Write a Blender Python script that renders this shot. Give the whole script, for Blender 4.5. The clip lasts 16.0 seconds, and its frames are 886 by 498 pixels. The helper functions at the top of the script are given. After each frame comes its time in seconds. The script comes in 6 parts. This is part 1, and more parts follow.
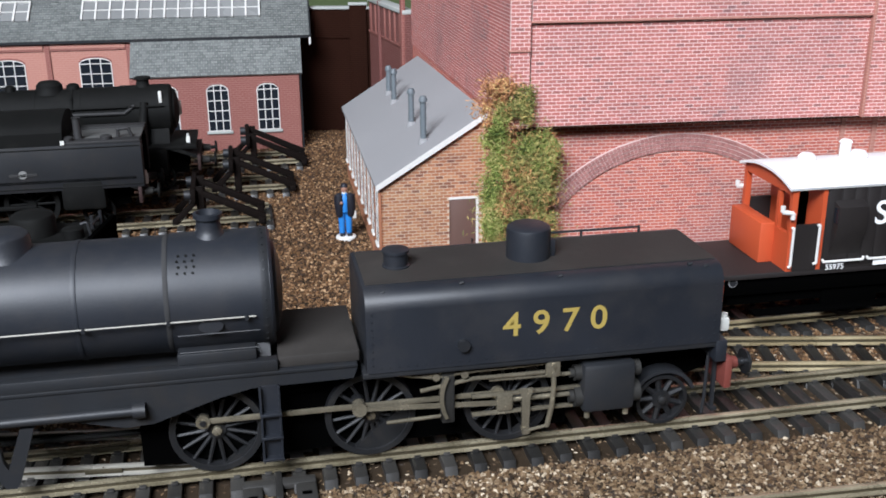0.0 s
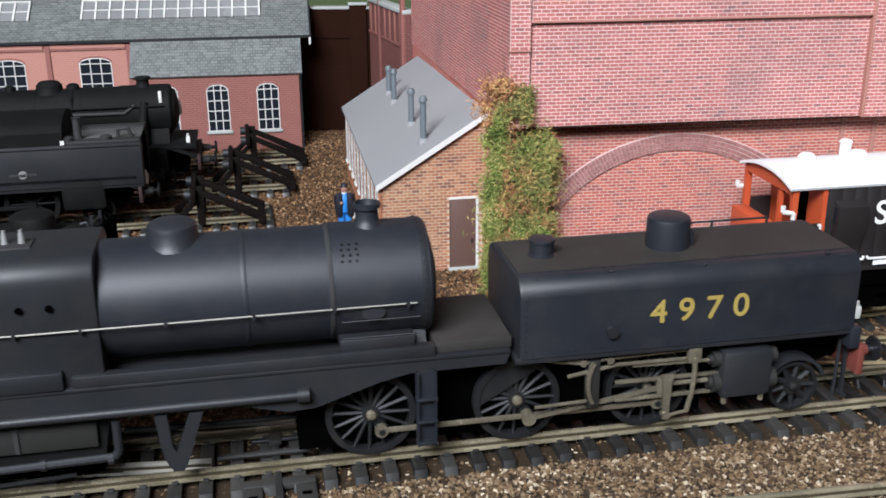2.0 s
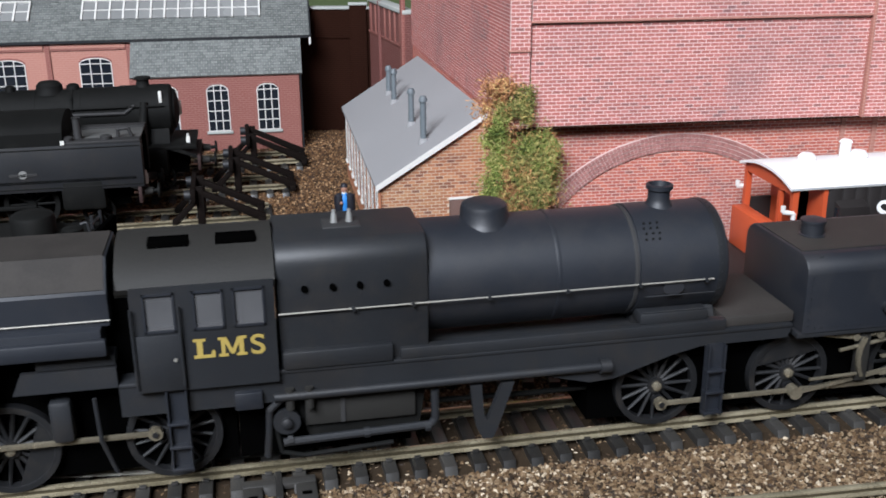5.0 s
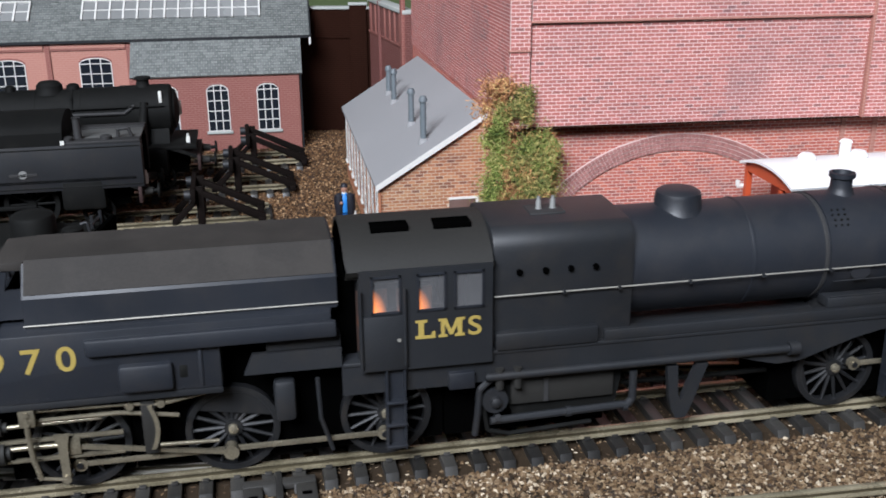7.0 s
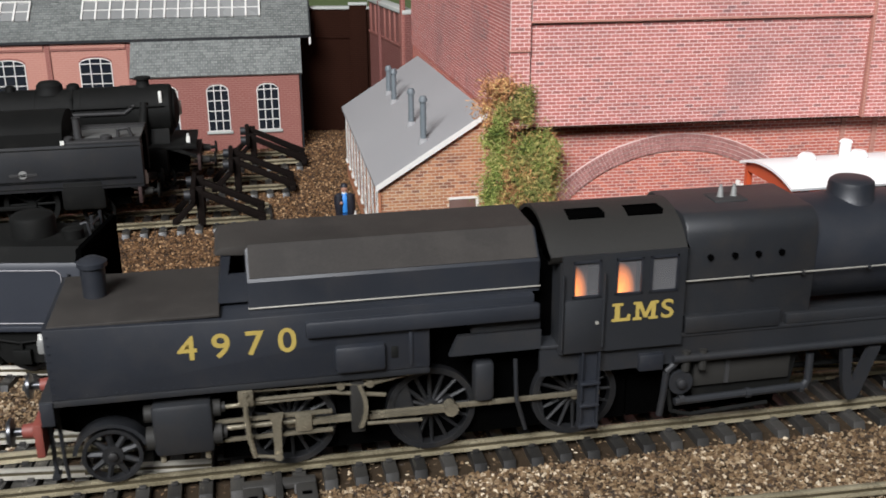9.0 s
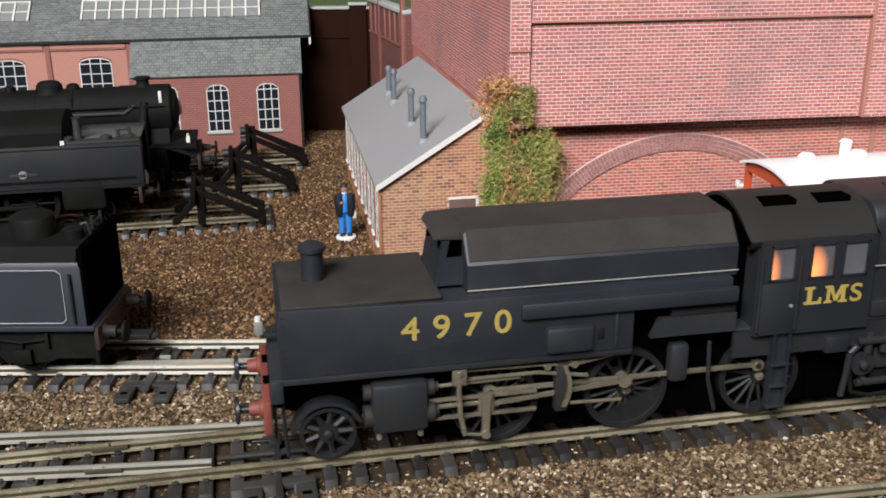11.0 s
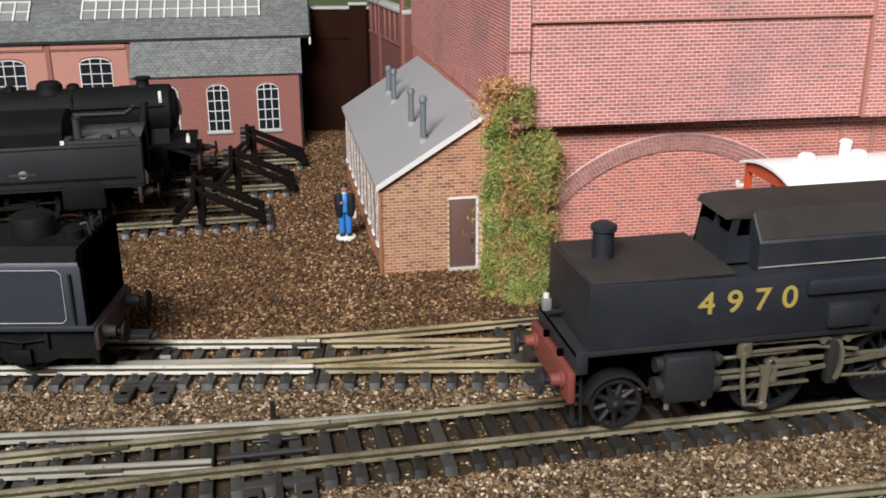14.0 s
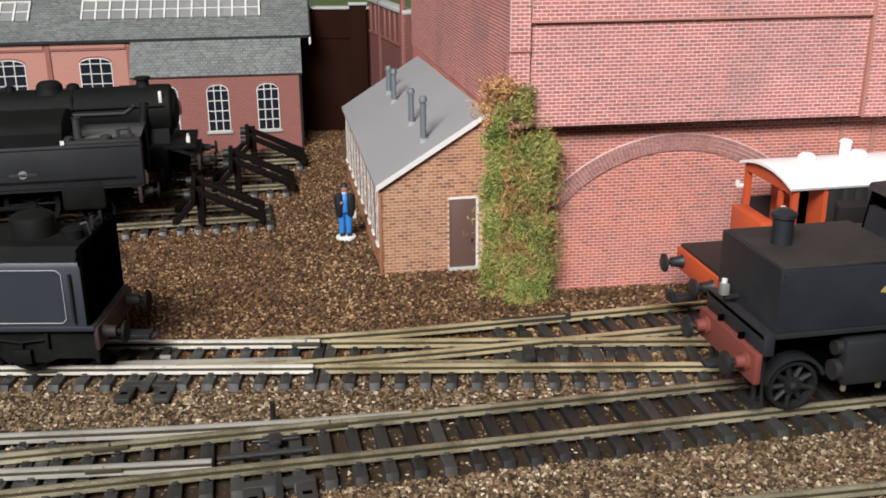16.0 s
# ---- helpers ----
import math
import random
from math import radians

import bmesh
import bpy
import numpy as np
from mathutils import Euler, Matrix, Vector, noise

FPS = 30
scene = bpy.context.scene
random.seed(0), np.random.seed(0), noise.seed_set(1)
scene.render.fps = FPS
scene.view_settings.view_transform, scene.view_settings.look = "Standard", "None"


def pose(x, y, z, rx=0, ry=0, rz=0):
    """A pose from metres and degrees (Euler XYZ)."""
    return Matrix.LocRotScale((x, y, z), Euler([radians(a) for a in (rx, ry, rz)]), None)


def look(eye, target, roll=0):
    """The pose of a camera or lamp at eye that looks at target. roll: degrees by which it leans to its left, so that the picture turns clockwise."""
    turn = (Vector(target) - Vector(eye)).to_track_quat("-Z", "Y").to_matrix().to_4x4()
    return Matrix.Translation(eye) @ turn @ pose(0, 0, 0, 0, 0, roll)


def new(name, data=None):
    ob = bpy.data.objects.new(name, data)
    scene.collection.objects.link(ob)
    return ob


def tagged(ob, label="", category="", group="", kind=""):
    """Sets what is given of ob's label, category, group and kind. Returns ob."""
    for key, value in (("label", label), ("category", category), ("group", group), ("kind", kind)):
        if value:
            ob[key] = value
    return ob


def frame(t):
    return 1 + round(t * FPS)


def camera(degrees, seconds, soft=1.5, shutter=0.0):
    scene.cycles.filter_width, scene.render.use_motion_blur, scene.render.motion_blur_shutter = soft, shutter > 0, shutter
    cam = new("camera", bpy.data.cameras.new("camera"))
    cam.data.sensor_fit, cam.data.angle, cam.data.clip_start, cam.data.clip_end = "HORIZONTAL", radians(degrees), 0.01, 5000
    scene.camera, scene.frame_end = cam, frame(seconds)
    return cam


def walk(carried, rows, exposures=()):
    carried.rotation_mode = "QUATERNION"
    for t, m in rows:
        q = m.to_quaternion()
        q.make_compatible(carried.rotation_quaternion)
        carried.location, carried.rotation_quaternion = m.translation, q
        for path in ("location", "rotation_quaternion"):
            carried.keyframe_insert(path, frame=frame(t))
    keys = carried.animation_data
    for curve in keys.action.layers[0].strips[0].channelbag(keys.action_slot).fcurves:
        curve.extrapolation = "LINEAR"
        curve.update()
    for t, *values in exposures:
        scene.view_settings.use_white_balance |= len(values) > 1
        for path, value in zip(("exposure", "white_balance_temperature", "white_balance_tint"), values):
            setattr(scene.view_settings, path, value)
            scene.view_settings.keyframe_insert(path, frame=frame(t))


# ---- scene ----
# A model railway, 4 mm to the foot. All numbers below are millimetres; MM turns them into metres.
MM = 0.001
LINE = 11.04          # heading of the main line, degrees
MAIN_Y = 221.9        # where its centre line crosses x = 0
RAIL = 4.5            # top of the rails over the ground

cam = camera(46.6, 16.0, soft=1.75, shutter=0.5)
EYE = (0.0, 0.0, 0.1292)
VIEW = look(EYE, (0.0, math.cos(radians(19.58)), 0.1292 - math.sin(radians(19.58))), -0.41)
walk(cam, [(0.0, VIEW), (16.0, VIEW)], [(0.0, 0.18, 5950, 10), (3.5, 0.15, 6050, 10), (7.0, 0.08, 5950, 10), (8.2, 0.07, 6050, 10), (9.0, 0.06, 6450, 10), (16.0, 0.06, 6600, 10)])

# ---- light: one big window behind the camera ----
world = bpy.data.worlds.new("sky")
scene.world = world
world.use_nodes = True
sky = world.node_tree.nodes.new("ShaderNodeTexSky")
sky.sky_type, sky.sun_disc, sky.sun_elevation, sky.sun_rotation = "NISHITA", False, radians(35), radians(200)
world.node_tree.links.new(sky.outputs[0], world.node_tree.nodes["Background"].inputs[0])
world.node_tree.nodes["Background"].inputs[1].default_value = 0.1


def window_light(name, eye, target, w, h, watts, colour):
    lamp = bpy.data.lights.new(name, "AREA")
    lamp.shape, lamp.size, lamp.size_y, lamp.energy, lamp.color = "RECTANGLE", w, h, watts, colour
    ob = new(name, lamp)
    ob.matrix_world = look(eye, target)
    return ob


window_light("window_daylight", (-0.4, -0.88, 1.06), (0.07, 0.32, 0.0), 0.75, 0.5, 50, (0.955, 0.965, 0.985))


# ---- materials ----
def mat(name, a, b=None, rough=0.6, metal=0.0, scale=400.0, bump=0.0, spread=0.25, stain=0.3, piece="", spec=0.5, fine=2500.0, vary=0.9):
    """Principled surface: colours a to b by fine grain and broad stains, relief by bump; piece: 'object' or 'island' varies by piece."""
    m = bpy.data.materials.new(name)
    m.use_nodes = True
    nt = m.node_tree
    N, Lk = nt.nodes, nt.links
    p = N["Principled BSDF"]
    b = b or tuple(c * 0.7 for c in a)
    tc = N.new("ShaderNodeTexCoord")
    n1 = N.new("ShaderNodeTexNoise")
    n1.inputs["Scale"].default_value, n1.inputs["Detail"].default_value = fine, 5
    n2 = N.new("ShaderNodeTexNoise")
    n2.inputs["Scale"].default_value, n2.inputs["Detail"].default_value = scale * 0.1, 4
    for n in (n1, n2):
        Lk.new(tc.outputs["Object"], n.inputs["Vector"])
    mix = N.new("ShaderNodeMath")
    mix.operation = "MULTIPLY_ADD"
    Lk.new(n1.outputs[0], mix.inputs[0])
    mix.inputs[1].default_value = spread * 2
    sub = N.new("ShaderNodeMath")
    sub.operation = "MULTIPLY_ADD"
    Lk.new(n2.outputs[0], sub.inputs[0])
    sub.inputs[1].default_value = stain * 2
    sub.inputs[2].default_value = 0.5 - spread - stain
    Lk.new(sub.outputs[0], mix.inputs[2])
    fac = mix.outputs[0]
    if piece:
        src = N.new("ShaderNodeObjectInfo" if piece == "object" else "ShaderNodeNewGeometry")
        add = N.new("ShaderNodeMath")
        add.operation = "MULTIPLY_ADD"
        Lk.new(src.outputs["Random" if piece == "object" else "Random Per Island"], add.inputs[0])
        add.inputs[1].default_value = vary
        off = N.new("ShaderNodeMath")
        off.operation = "ADD"
        Lk.new(fac, off.inputs[0])
        off.inputs[1].default_value = -vary / 2
        Lk.new(off.outputs[0], add.inputs[2])
        fac = add.outputs[0]
    ramp = N.new("ShaderNodeValToRGB")
    ramp.color_ramp.elements[0].color, ramp.color_ramp.elements[1].color = (*b, 1), (*a, 1)
    ramp.color_ramp.elements[0].position, ramp.color_ramp.elements[1].position = 0.1, 0.9
    Lk.new(fac, ramp.inputs[0])
    Lk.new(ramp.outputs[0], p.inputs["Base Color"])
    rr = N.new("ShaderNodeMapRange")
    Lk.new(n2.outputs[0], rr.inputs[0])
    rr.inputs[3].default_value, rr.inputs[4].default_value = max(rough - 0.12, 0.03), min(rough + 0.12, 1)
    Lk.new(rr.outputs[0], p.inputs["Roughness"])
    p.inputs["Metallic"].default_value, p.inputs["Specular IOR Level"].default_value = metal, spec
    if bump:
        bn = N.new("ShaderNodeBump")
        bn.inputs["Strength"].default_value, bn.inputs["Distance"].default_value = bump, 0.0003
        Lk.new(n1.outputs[0], bn.inputs["Height"])
        Lk.new(bn.outputs[0], p.inputs["Normal"])
    return m, ramp


def plain(*a, **k):
    return mat(*a, **k)[0]


def ramped(name, stops, **k):
    """As mat(), with several colours along the ramp: (position, colour)."""
    m, ramp = mat(name, stops[-1][1], stops[0][1], **k)
    while len(ramp.color_ramp.elements) < len(stops):
        ramp.color_ramp.elements.new(0.5)
    for e, (at, c) in zip(ramp.color_ramp.elements, stops):
        e.position, e.color = at, (*c, 1)
    return m


def glowing(name, colour, strength):
    m = bpy.data.materials.new(name)
    m.use_nodes = True
    p = m.node_tree.nodes["Principled BSDF"]
    N, Lk = m.node_tree.nodes, m.node_tree.links
    p.inputs["Base Color"].default_value = (0.06, 0.03, 0.02, 1)
    p.inputs["Emission Color"].default_value = (*colour, 1)
    # brightest in the middle of the glow plate, fading to its edge
    tc, mp, gr, mu = N.new("ShaderNodeTexCoord"), N.new("ShaderNodeMapping"), N.new("ShaderNodeTexGradient"), N.new("ShaderNodeMath")
    mp.inputs["Location"].default_value, mp.inputs["Scale"].default_value = (-1, 0, -1), (2, 0, 2)
    gr.gradient_type, mu.operation, mu.inputs[1].default_value = "SPHERICAL", "MULTIPLY", strength
    for a, b in ((tc.outputs["Generated"], mp.inputs[0]), (mp.outputs[0], gr.inputs[0]), (gr.outputs["Fac"], mu.inputs[0]), (mu.outputs[0], p.inputs["Emission Strength"])):
        Lk.new(a, b)
    return m


def weathered(m, dust, scale, lo, hi, most):
    """Lays patchy dust of a colour over a material's own paint."""
    N, Lk = m.node_tree.nodes, m.node_tree.links
    p = N["Principled BSDF"]
    under = p.inputs["Base Color"].links[0].from_socket
    tc, n, r, mx = N.new("ShaderNodeTexCoord"), N.new("ShaderNodeTexNoise"), N.new("ShaderNodeMapRange"), N.new("ShaderNodeMix")
    n.inputs["Scale"].default_value, n.inputs["Detail"].default_value, n.inputs["Roughness"].default_value = scale, 7, 0.68
    r.inputs["From Min"].default_value, r.inputs["From Max"].default_value, r.inputs["To Max"].default_value = lo, hi, most
    mx.data_type = "RGBA"
    Lk.new(tc.outputs["Object"], n.inputs["Vector"])
    Lk.new(n.outputs[0], r.inputs["Value"])
    Lk.new(r.outputs[0], mx.inputs[0])
    Lk.new(under, mx.inputs[6])
    mx.inputs[7].default_value = (*dust, 1)
    Lk.new(mx.outputs[2], p.inputs["Base Color"])


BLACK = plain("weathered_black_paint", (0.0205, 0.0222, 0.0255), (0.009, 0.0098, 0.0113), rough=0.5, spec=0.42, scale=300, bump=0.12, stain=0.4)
BLUEBLACK = plain("satin_blue_black_paint", (0.0175, 0.0204, 0.0272), (0.0073, 0.0088, 0.0122), rough=0.5, spec=0.5, scale=300, bump=0.08, stain=0.4)
SOOT = plain("sooty_brown_black_paint", (0.027, 0.0258, 0.0232), (0.0125, 0.012, 0.011), rough=0.65, spec=0.25, scale=250, bump=0.15, stain=0.4)
GREY_SOOT = plain("dusty_grey_black_paint", (0.042, 0.0412, 0.0415), (0.016, 0.0157, 0.016), rough=0.7, spec=0.3, scale=250, bump=0.15, stain=0.4)
# near-zero colour that stands in for deep shade in recesses and under things
DEEP = plain("painted_shade_black", (0.0012, 0.0012, 0.0012), rough=1.0, spec=0.0)
STEEL = plain("oily_valve_gear_steel", (0.44, 0.39, 0.285), (0.05, 0.044, 0.032), rough=0.24, metal=0.6, scale=1500)
WHEEL = plain("black_wheel_paint", (0.009, 0.0097, 0.011), (0.004, 0.0042, 0.0048), rough=0.55, bump=0.1)
TREAD = plain("worn_tyre_steel", (0.11, 0.113, 0.12), (0.03, 0.03, 0.032), rough=0.32, metal=0.8)
YELLOW = plain("yellow_transfer_lettering", (0.44, 0.33, 0.08), (0.26, 0.19, 0.045), rough=0.6, spread=0.3)
DUST = plain("brown_dusty_black_top", (0.04, 0.0355, 0.0315), (0.017, 0.0152, 0.0138), rough=0.75, spec=0.25, scale=350, bump=0.12, stain=0.55)
weathered(BLUEBLACK, (0.03, 0.0285, 0.029), 85, 0.46, 0.74, 0.6)
weathered(BLACK, (0.028, 0.0245, 0.0215), 110, 0.48, 0.75, 0.6)
weathered(DUST, (0.05, 0.044, 0.039), 90, 0.48, 0.74, 0.5)
weathered(WHEEL, (0.04, 0.032, 0.024), 160, 0.5, 0.8, 0.4)
# grimy matt black, taken darker to carry the shade of yard engines and undersides
GRIME_SHADE = plain("grimy_shade_black", (0.0075, 0.0077, 0.0072), (0.0026, 0.0027, 0.0025), rough=0.7, spec=0.15, scale=300)
weathered(GRIME_SHADE, (0.017, 0.0165, 0.0145), 120, 0.5, 0.78, 0.5)
PALEMETAL = plain("dull_pale_metal", (0.24, 0.24, 0.23), (0.11, 0.11, 0.105), rough=0.5)
WIRE = plain("handrail_wire", (0.46, 0.44, 0.39), (0.24, 0.23, 0.2), rough=0.4, metal=0.4)
RED = plain("buffer_beam_red", (0.24, 0.052, 0.036), (0.06, 0.02, 0.016), rough=0.6, bump=0.1)
LAMPWHITE = plain("white_lamp_paint", (0.72, 0.72, 0.68), (0.55, 0.55, 0.5), rough=0.5)
GLOW = glowing("firebox_glow", (1.0, 0.26, 0.045), 3.2)
CABGLASS = plain("milky_cab_glazing", (0.4, 0.4, 0.41), (0.25, 0.25, 0.26), rough=0.25, scale=1500, stain=0.5)
CABGLASS.node_tree.nodes["Principled BSDF"].inputs["Alpha"].default_value = 0.15
RAILM = plain("nickel_silver_rail", (0.6, 0.53, 0.37), (0.12, 0.1, 0.058), rough=0.27, metal=0.55, scale=700, stain=0.8, spread=0.35)
# pale colour paints the silvery glare reflected along the rails
RAILGLARE = plain("nickel_rail_painted_glare", (0.85, 0.82, 0.75), (0.5, 0.46, 0.38), rough=0.28, metal=0.25, scale=400, stain=0.6)
# weathered rail whose gold paints a warm reflection into the colour
RAILGLINT = plain("nickel_rail_golden_reflection", (0.7, 0.59, 0.37), (0.2, 0.145, 0.065), rough=0.28, metal=0.4, scale=500, stain=0.8, spread=0.35)
RAILGREY = plain("grey_steel_rail", (0.62, 0.6, 0.54), (0.26, 0.24, 0.19), rough=0.3, metal=0.4, scale=500, stain=0.5)
RAILSIDE = plain("tarnished_rail_web", (0.09, 0.075, 0.042), (0.035, 0.028, 0.016), rough=0.6, metal=0.3, stain=0.4)
SLEEPER = plain("brown_black_plastic_sleeper", (0.042, 0.04, 0.037), (0.012, 0.0115, 0.011), rough=0.38, bump=0.2, piece="object")
GROUND = plain("glued_brown_ballast_bed", (0.046, 0.03, 0.016), (0.012, 0.0078, 0.0046), rough=0.9, spec=0.2, bump=0.6, scale=300, fine=900.0)
PEBBLE = ramped("mixed_ballast_grains", [(0.0, (0.014, 0.009, 0.005)), (0.33, (0.066, 0.036, 0.015)), (0.62, (0.148, 0.09, 0.042)), (0.85, (0.24, 0.172, 0.1)), (1.0, (0.65, 0.55, 0.41))], rough=0.75, piece="island", spread=0.12, stain=0.12)
YARD = ramped("brown_yard_grit", [(0.0, (0.022, 0.011, 0.005)), (0.42, (0.077, 0.036, 0.0115)), (0.78, (0.165, 0.083, 0.031)), (1.0, (0.46, 0.3, 0.165))], rough=0.8, piece="island", spread=0.12, stain=0.2)
BRICK_BIG = ramped("pink_red_brick", [(0.0, (0.2, 0.1, 0.1)), (0.16, (0.37, 0.125, 0.108)), (0.8, (0.455, 0.155, 0.135)), (1.0, (0.52, 0.2, 0.18))], rough=0.62, piece="island", bump=0.15, spread=0.15, stain=0.25)
BRICK_ONE = ramped("pink_red_brick_piece", [(0.0, (0.2, 0.1, 0.1)), (0.16, (0.37, 0.125, 0.108)), (0.8, (0.455, 0.155, 0.135)), (1.0, (0.52, 0.2, 0.18))], rough=0.62, piece="object", bump=0.15, spread=0.15, stain=0.25)
MORTAR = plain("pale_pink_mortar", (0.86, 0.69, 0.64), (0.72, 0.52, 0.48), rough=0.8, bump=0.2)
BRICK_LOW = ramped("deep_red_brick", [(0.0, (0.26, 0.09, 0.075)), (0.2, (0.4, 0.105, 0.078)), (1.0, (0.52, 0.15, 0.1))], rough=0.65, piece="island", bump=0.15, spread=0.15, stain=0.35)
MORTAR_LOW = plain("pink_grey_mortar", (0.74, 0.56, 0.49), (0.56, 0.4, 0.35), rough=0.8)
ARCHBED = plain("grey_pink_arch_mortar", (0.7, 0.56, 0.52), (0.55, 0.42, 0.4), rough=0.8)
BRICK_ARCH = plain("purple_arch_brick", (0.38, 0.175, 0.155), (0.28, 0.125, 0.112), rough=0.7, piece="island")
BRICK_HUT = ramped("mixed_stock_brick", [(0.0, (0.15, 0.062, 0.042)), (0.25, (0.29, 0.115, 0.058)), (0.75, (0.4, 0.175, 0.085)), (1.0, (0.46, 0.235, 0.12))], rough=0.7, piece="island", bump=0.15, spread=0.15, stain=0.3)
MORTAR_HUT = plain("grey_buff_mortar", (0.6, 0.5, 0.39), (0.42, 0.33, 0.25), rough=0.8)
SHED_RED = plain("red_printed_brick", (0.27, 0.09, 0.072), (0.17, 0.058, 0.047), rough=0.7, scale=200, bump=0.2, spread=0.3)
SHED_PINK = plain("pale_red_brick", (0.44, 0.2, 0.155), (0.34, 0.145, 0.11), rough=0.7, scale=200, bump=0.2, spread=0.3)
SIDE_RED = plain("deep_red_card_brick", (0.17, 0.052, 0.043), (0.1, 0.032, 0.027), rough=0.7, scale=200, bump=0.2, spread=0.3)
# brown brick darkened in its colour to stand in for shade
SHADEWALL = plain("brown_brick_with_shade", (0.021, 0.0068, 0.0038), (0.01, 0.0034, 0.0021), rough=0.9, spec=0.05, bump=0.3, scale=200)
SLATE = ramped("grey_roof_slate", [(0.0, (0.115, 0.122, 0.118)), (0.6, (0.155, 0.165, 0.158)), (1.0, (0.2, 0.212, 0.2))], rough=0.6, piece="island", spread=0.15)
SLATEBED = plain("pale_slate_joint", (0.36, 0.37, 0.35), rough=0.8)
HUTROOF = plain("grey_card_roof", (0.3, 0.297, 0.3), (0.24, 0.237, 0.24), rough=0.7, scale=250, bump=0.1, spread=0.15)
PIPEGREY = plain("blue_grey_vent_pipe", (0.15, 0.175, 0.19), (0.09, 0.105, 0.115), rough=0.5)
WHITE = plain("white_card_trim", (0.72, 0.71, 0.68), (0.55, 0.53, 0.5), rough=0.6, spread=0.2)
GLASSDARK = plain("dark_window_pane", (0.015, 0.018, 0.024), rough=0.12, spread=0.05)
DOORBROWN = plain("brown_painted_door", (0.13, 0.075, 0.06), (0.1, 0.058, 0.046), rough=0.5, bump=0.1)
COPING = plain("grey_stone_coping", (0.45, 0.46, 0.43), (0.3, 0.31, 0.29), rough=0.8)
LEAF = ramped("fresh_green_flock", [(0.0, (0.053, 0.084, 0.015)), (0.35, (0.174, 0.235, 0.045)), (0.7, (0.347, 0.381, 0.096)), (1.0, (0.613, 0.515, 0.218))], rough=0.85, piece="island", vary=0.8, spread=0.1, stain=0.5, scale=1000)
LEAF_OLIVE = ramped("olive_flock", [(0.0, (0.054, 0.07, 0.019)), (0.35, (0.155, 0.182, 0.047)), (0.65, (0.341, 0.322, 0.095)), (0.85, (0.527, 0.378, 0.135)), (1.0, (0.651, 0.28, 0.121))], rough=0.85, piece="island", vary=0.8, spread=0.1, stain=0.5, scale=1000)
LEAF_RUSSET = ramped("russet_flock", [(0.0, (0.109, 0.056, 0.027)), (0.4, (0.372, 0.168, 0.068)), (0.75, (0.62, 0.308, 0.135)), (1.0, (0.651, 0.504, 0.203))], rough=0.85, piece="island", vary=0.8, spread=0.1, stain=0.5, scale=1000)


def coursed(m, joint, length, height, strength):
    """Printed brick courses over a material's own colour, upright on any wall."""
    N, Lk = m.node_tree.nodes, m.node_tree.links
    p = N["Principled BSDF"]
    under = p.inputs["Base Color"].links[0].from_socket
    tc, sp, ad, cb, br, mx, sc = (N.new("ShaderNode" + k) for k in ("TexCoord", "SeparateXYZ", "Math", "CombineXYZ", "TexBrick", "Mix", "Math"))
    mx.data_type, sc.operation = "RGBA", "MULTIPLY"
    br.inputs["Scale"].default_value, br.inputs["Mortar Size"].default_value, br.inputs["Mortar Smooth"].default_value = 1.0, height * MM * 0.13, 0.3
    br.inputs["Brick Width"].default_value, br.inputs["Row Height"].default_value = length * MM, height * MM
    sc.inputs[1].default_value = strength
    mx.inputs[7].default_value = (*joint, 1)
    for a, b in ((tc.outputs["Object"], sp.inputs[0]), (sp.outputs[0], ad.inputs[0]), (sp.outputs[1], ad.inputs[1]), (ad.outputs[0], cb.inputs[0]), (sp.outputs[2], cb.inputs[1]), (cb.outputs[0], br.inputs["Vector"]), (br.outputs["Fac"], sc.inputs[0]), (sc.outputs[0], mx.inputs[0]), (under, mx.inputs[6]), (mx.outputs[2], p.inputs["Base Color"])):
        Lk.new(a, b)


coursed(SHED_RED, (0.45, 0.28, 0.23), 3.0, 1.1, 0.3)
coursed(SHED_PINK, (0.56, 0.36, 0.29), 3.0, 1.1, 0.3)
coursed(SHADEWALL, (0.036, 0.017, 0.011), 3.0, 1.1, 0.5)
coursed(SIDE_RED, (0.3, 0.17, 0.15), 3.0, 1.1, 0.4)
for m in (BRICK_BIG, BRICK_ONE, BRICK_LOW):
    weathered(m, (0.22, 0.12, 0.12), 24, 0.47, 0.72, 0.6)
for m in (MORTAR, MORTAR_LOW):
    weathered(m, (0.42, 0.3, 0.29), 24, 0.47, 0.72, 0.6)
GRASS = plain("green_scenic_grass", (0.12, 0.17, 0.06), (0.07, 0.1, 0.03), rough=0.9, bump=0.6, scale=150)
VANRED = plain("vermilion_van_end", (0.52, 0.085, 0.027), (0.42, 0.066, 0.022), rough=0.5, spread=0.15)
VANBROWN = plain("dark_umber_van_side", (0.018, 0.0145, 0.014), (0.011, 0.009, 0.0085), rough=0.55, spread=0.2)
VANWHITE = plain("clean_white_roof", (0.86, 0.86, 0.85), (0.8, 0.8, 0.79), rough=0.45, spread=0.1)
TENDER = plain("slate_blue_black_tender", (0.027, 0.031, 0.041), (0.0155, 0.018, 0.0245), rough=0.5, scale=300)
LINING = plain("faded_lining", (0.3, 0.29, 0.3), rough=0.6)
# timber taken near black, the shade it stands in put into its colour
WOOD = plain("dark_timber_with_shade", (0.008, 0.005, 0.0038), (0.003, 0.002, 0.0016), spec=0.1, rough=0.8, bump=0.3)
FIGURE = bpy.data.materials.new("painted_figure")
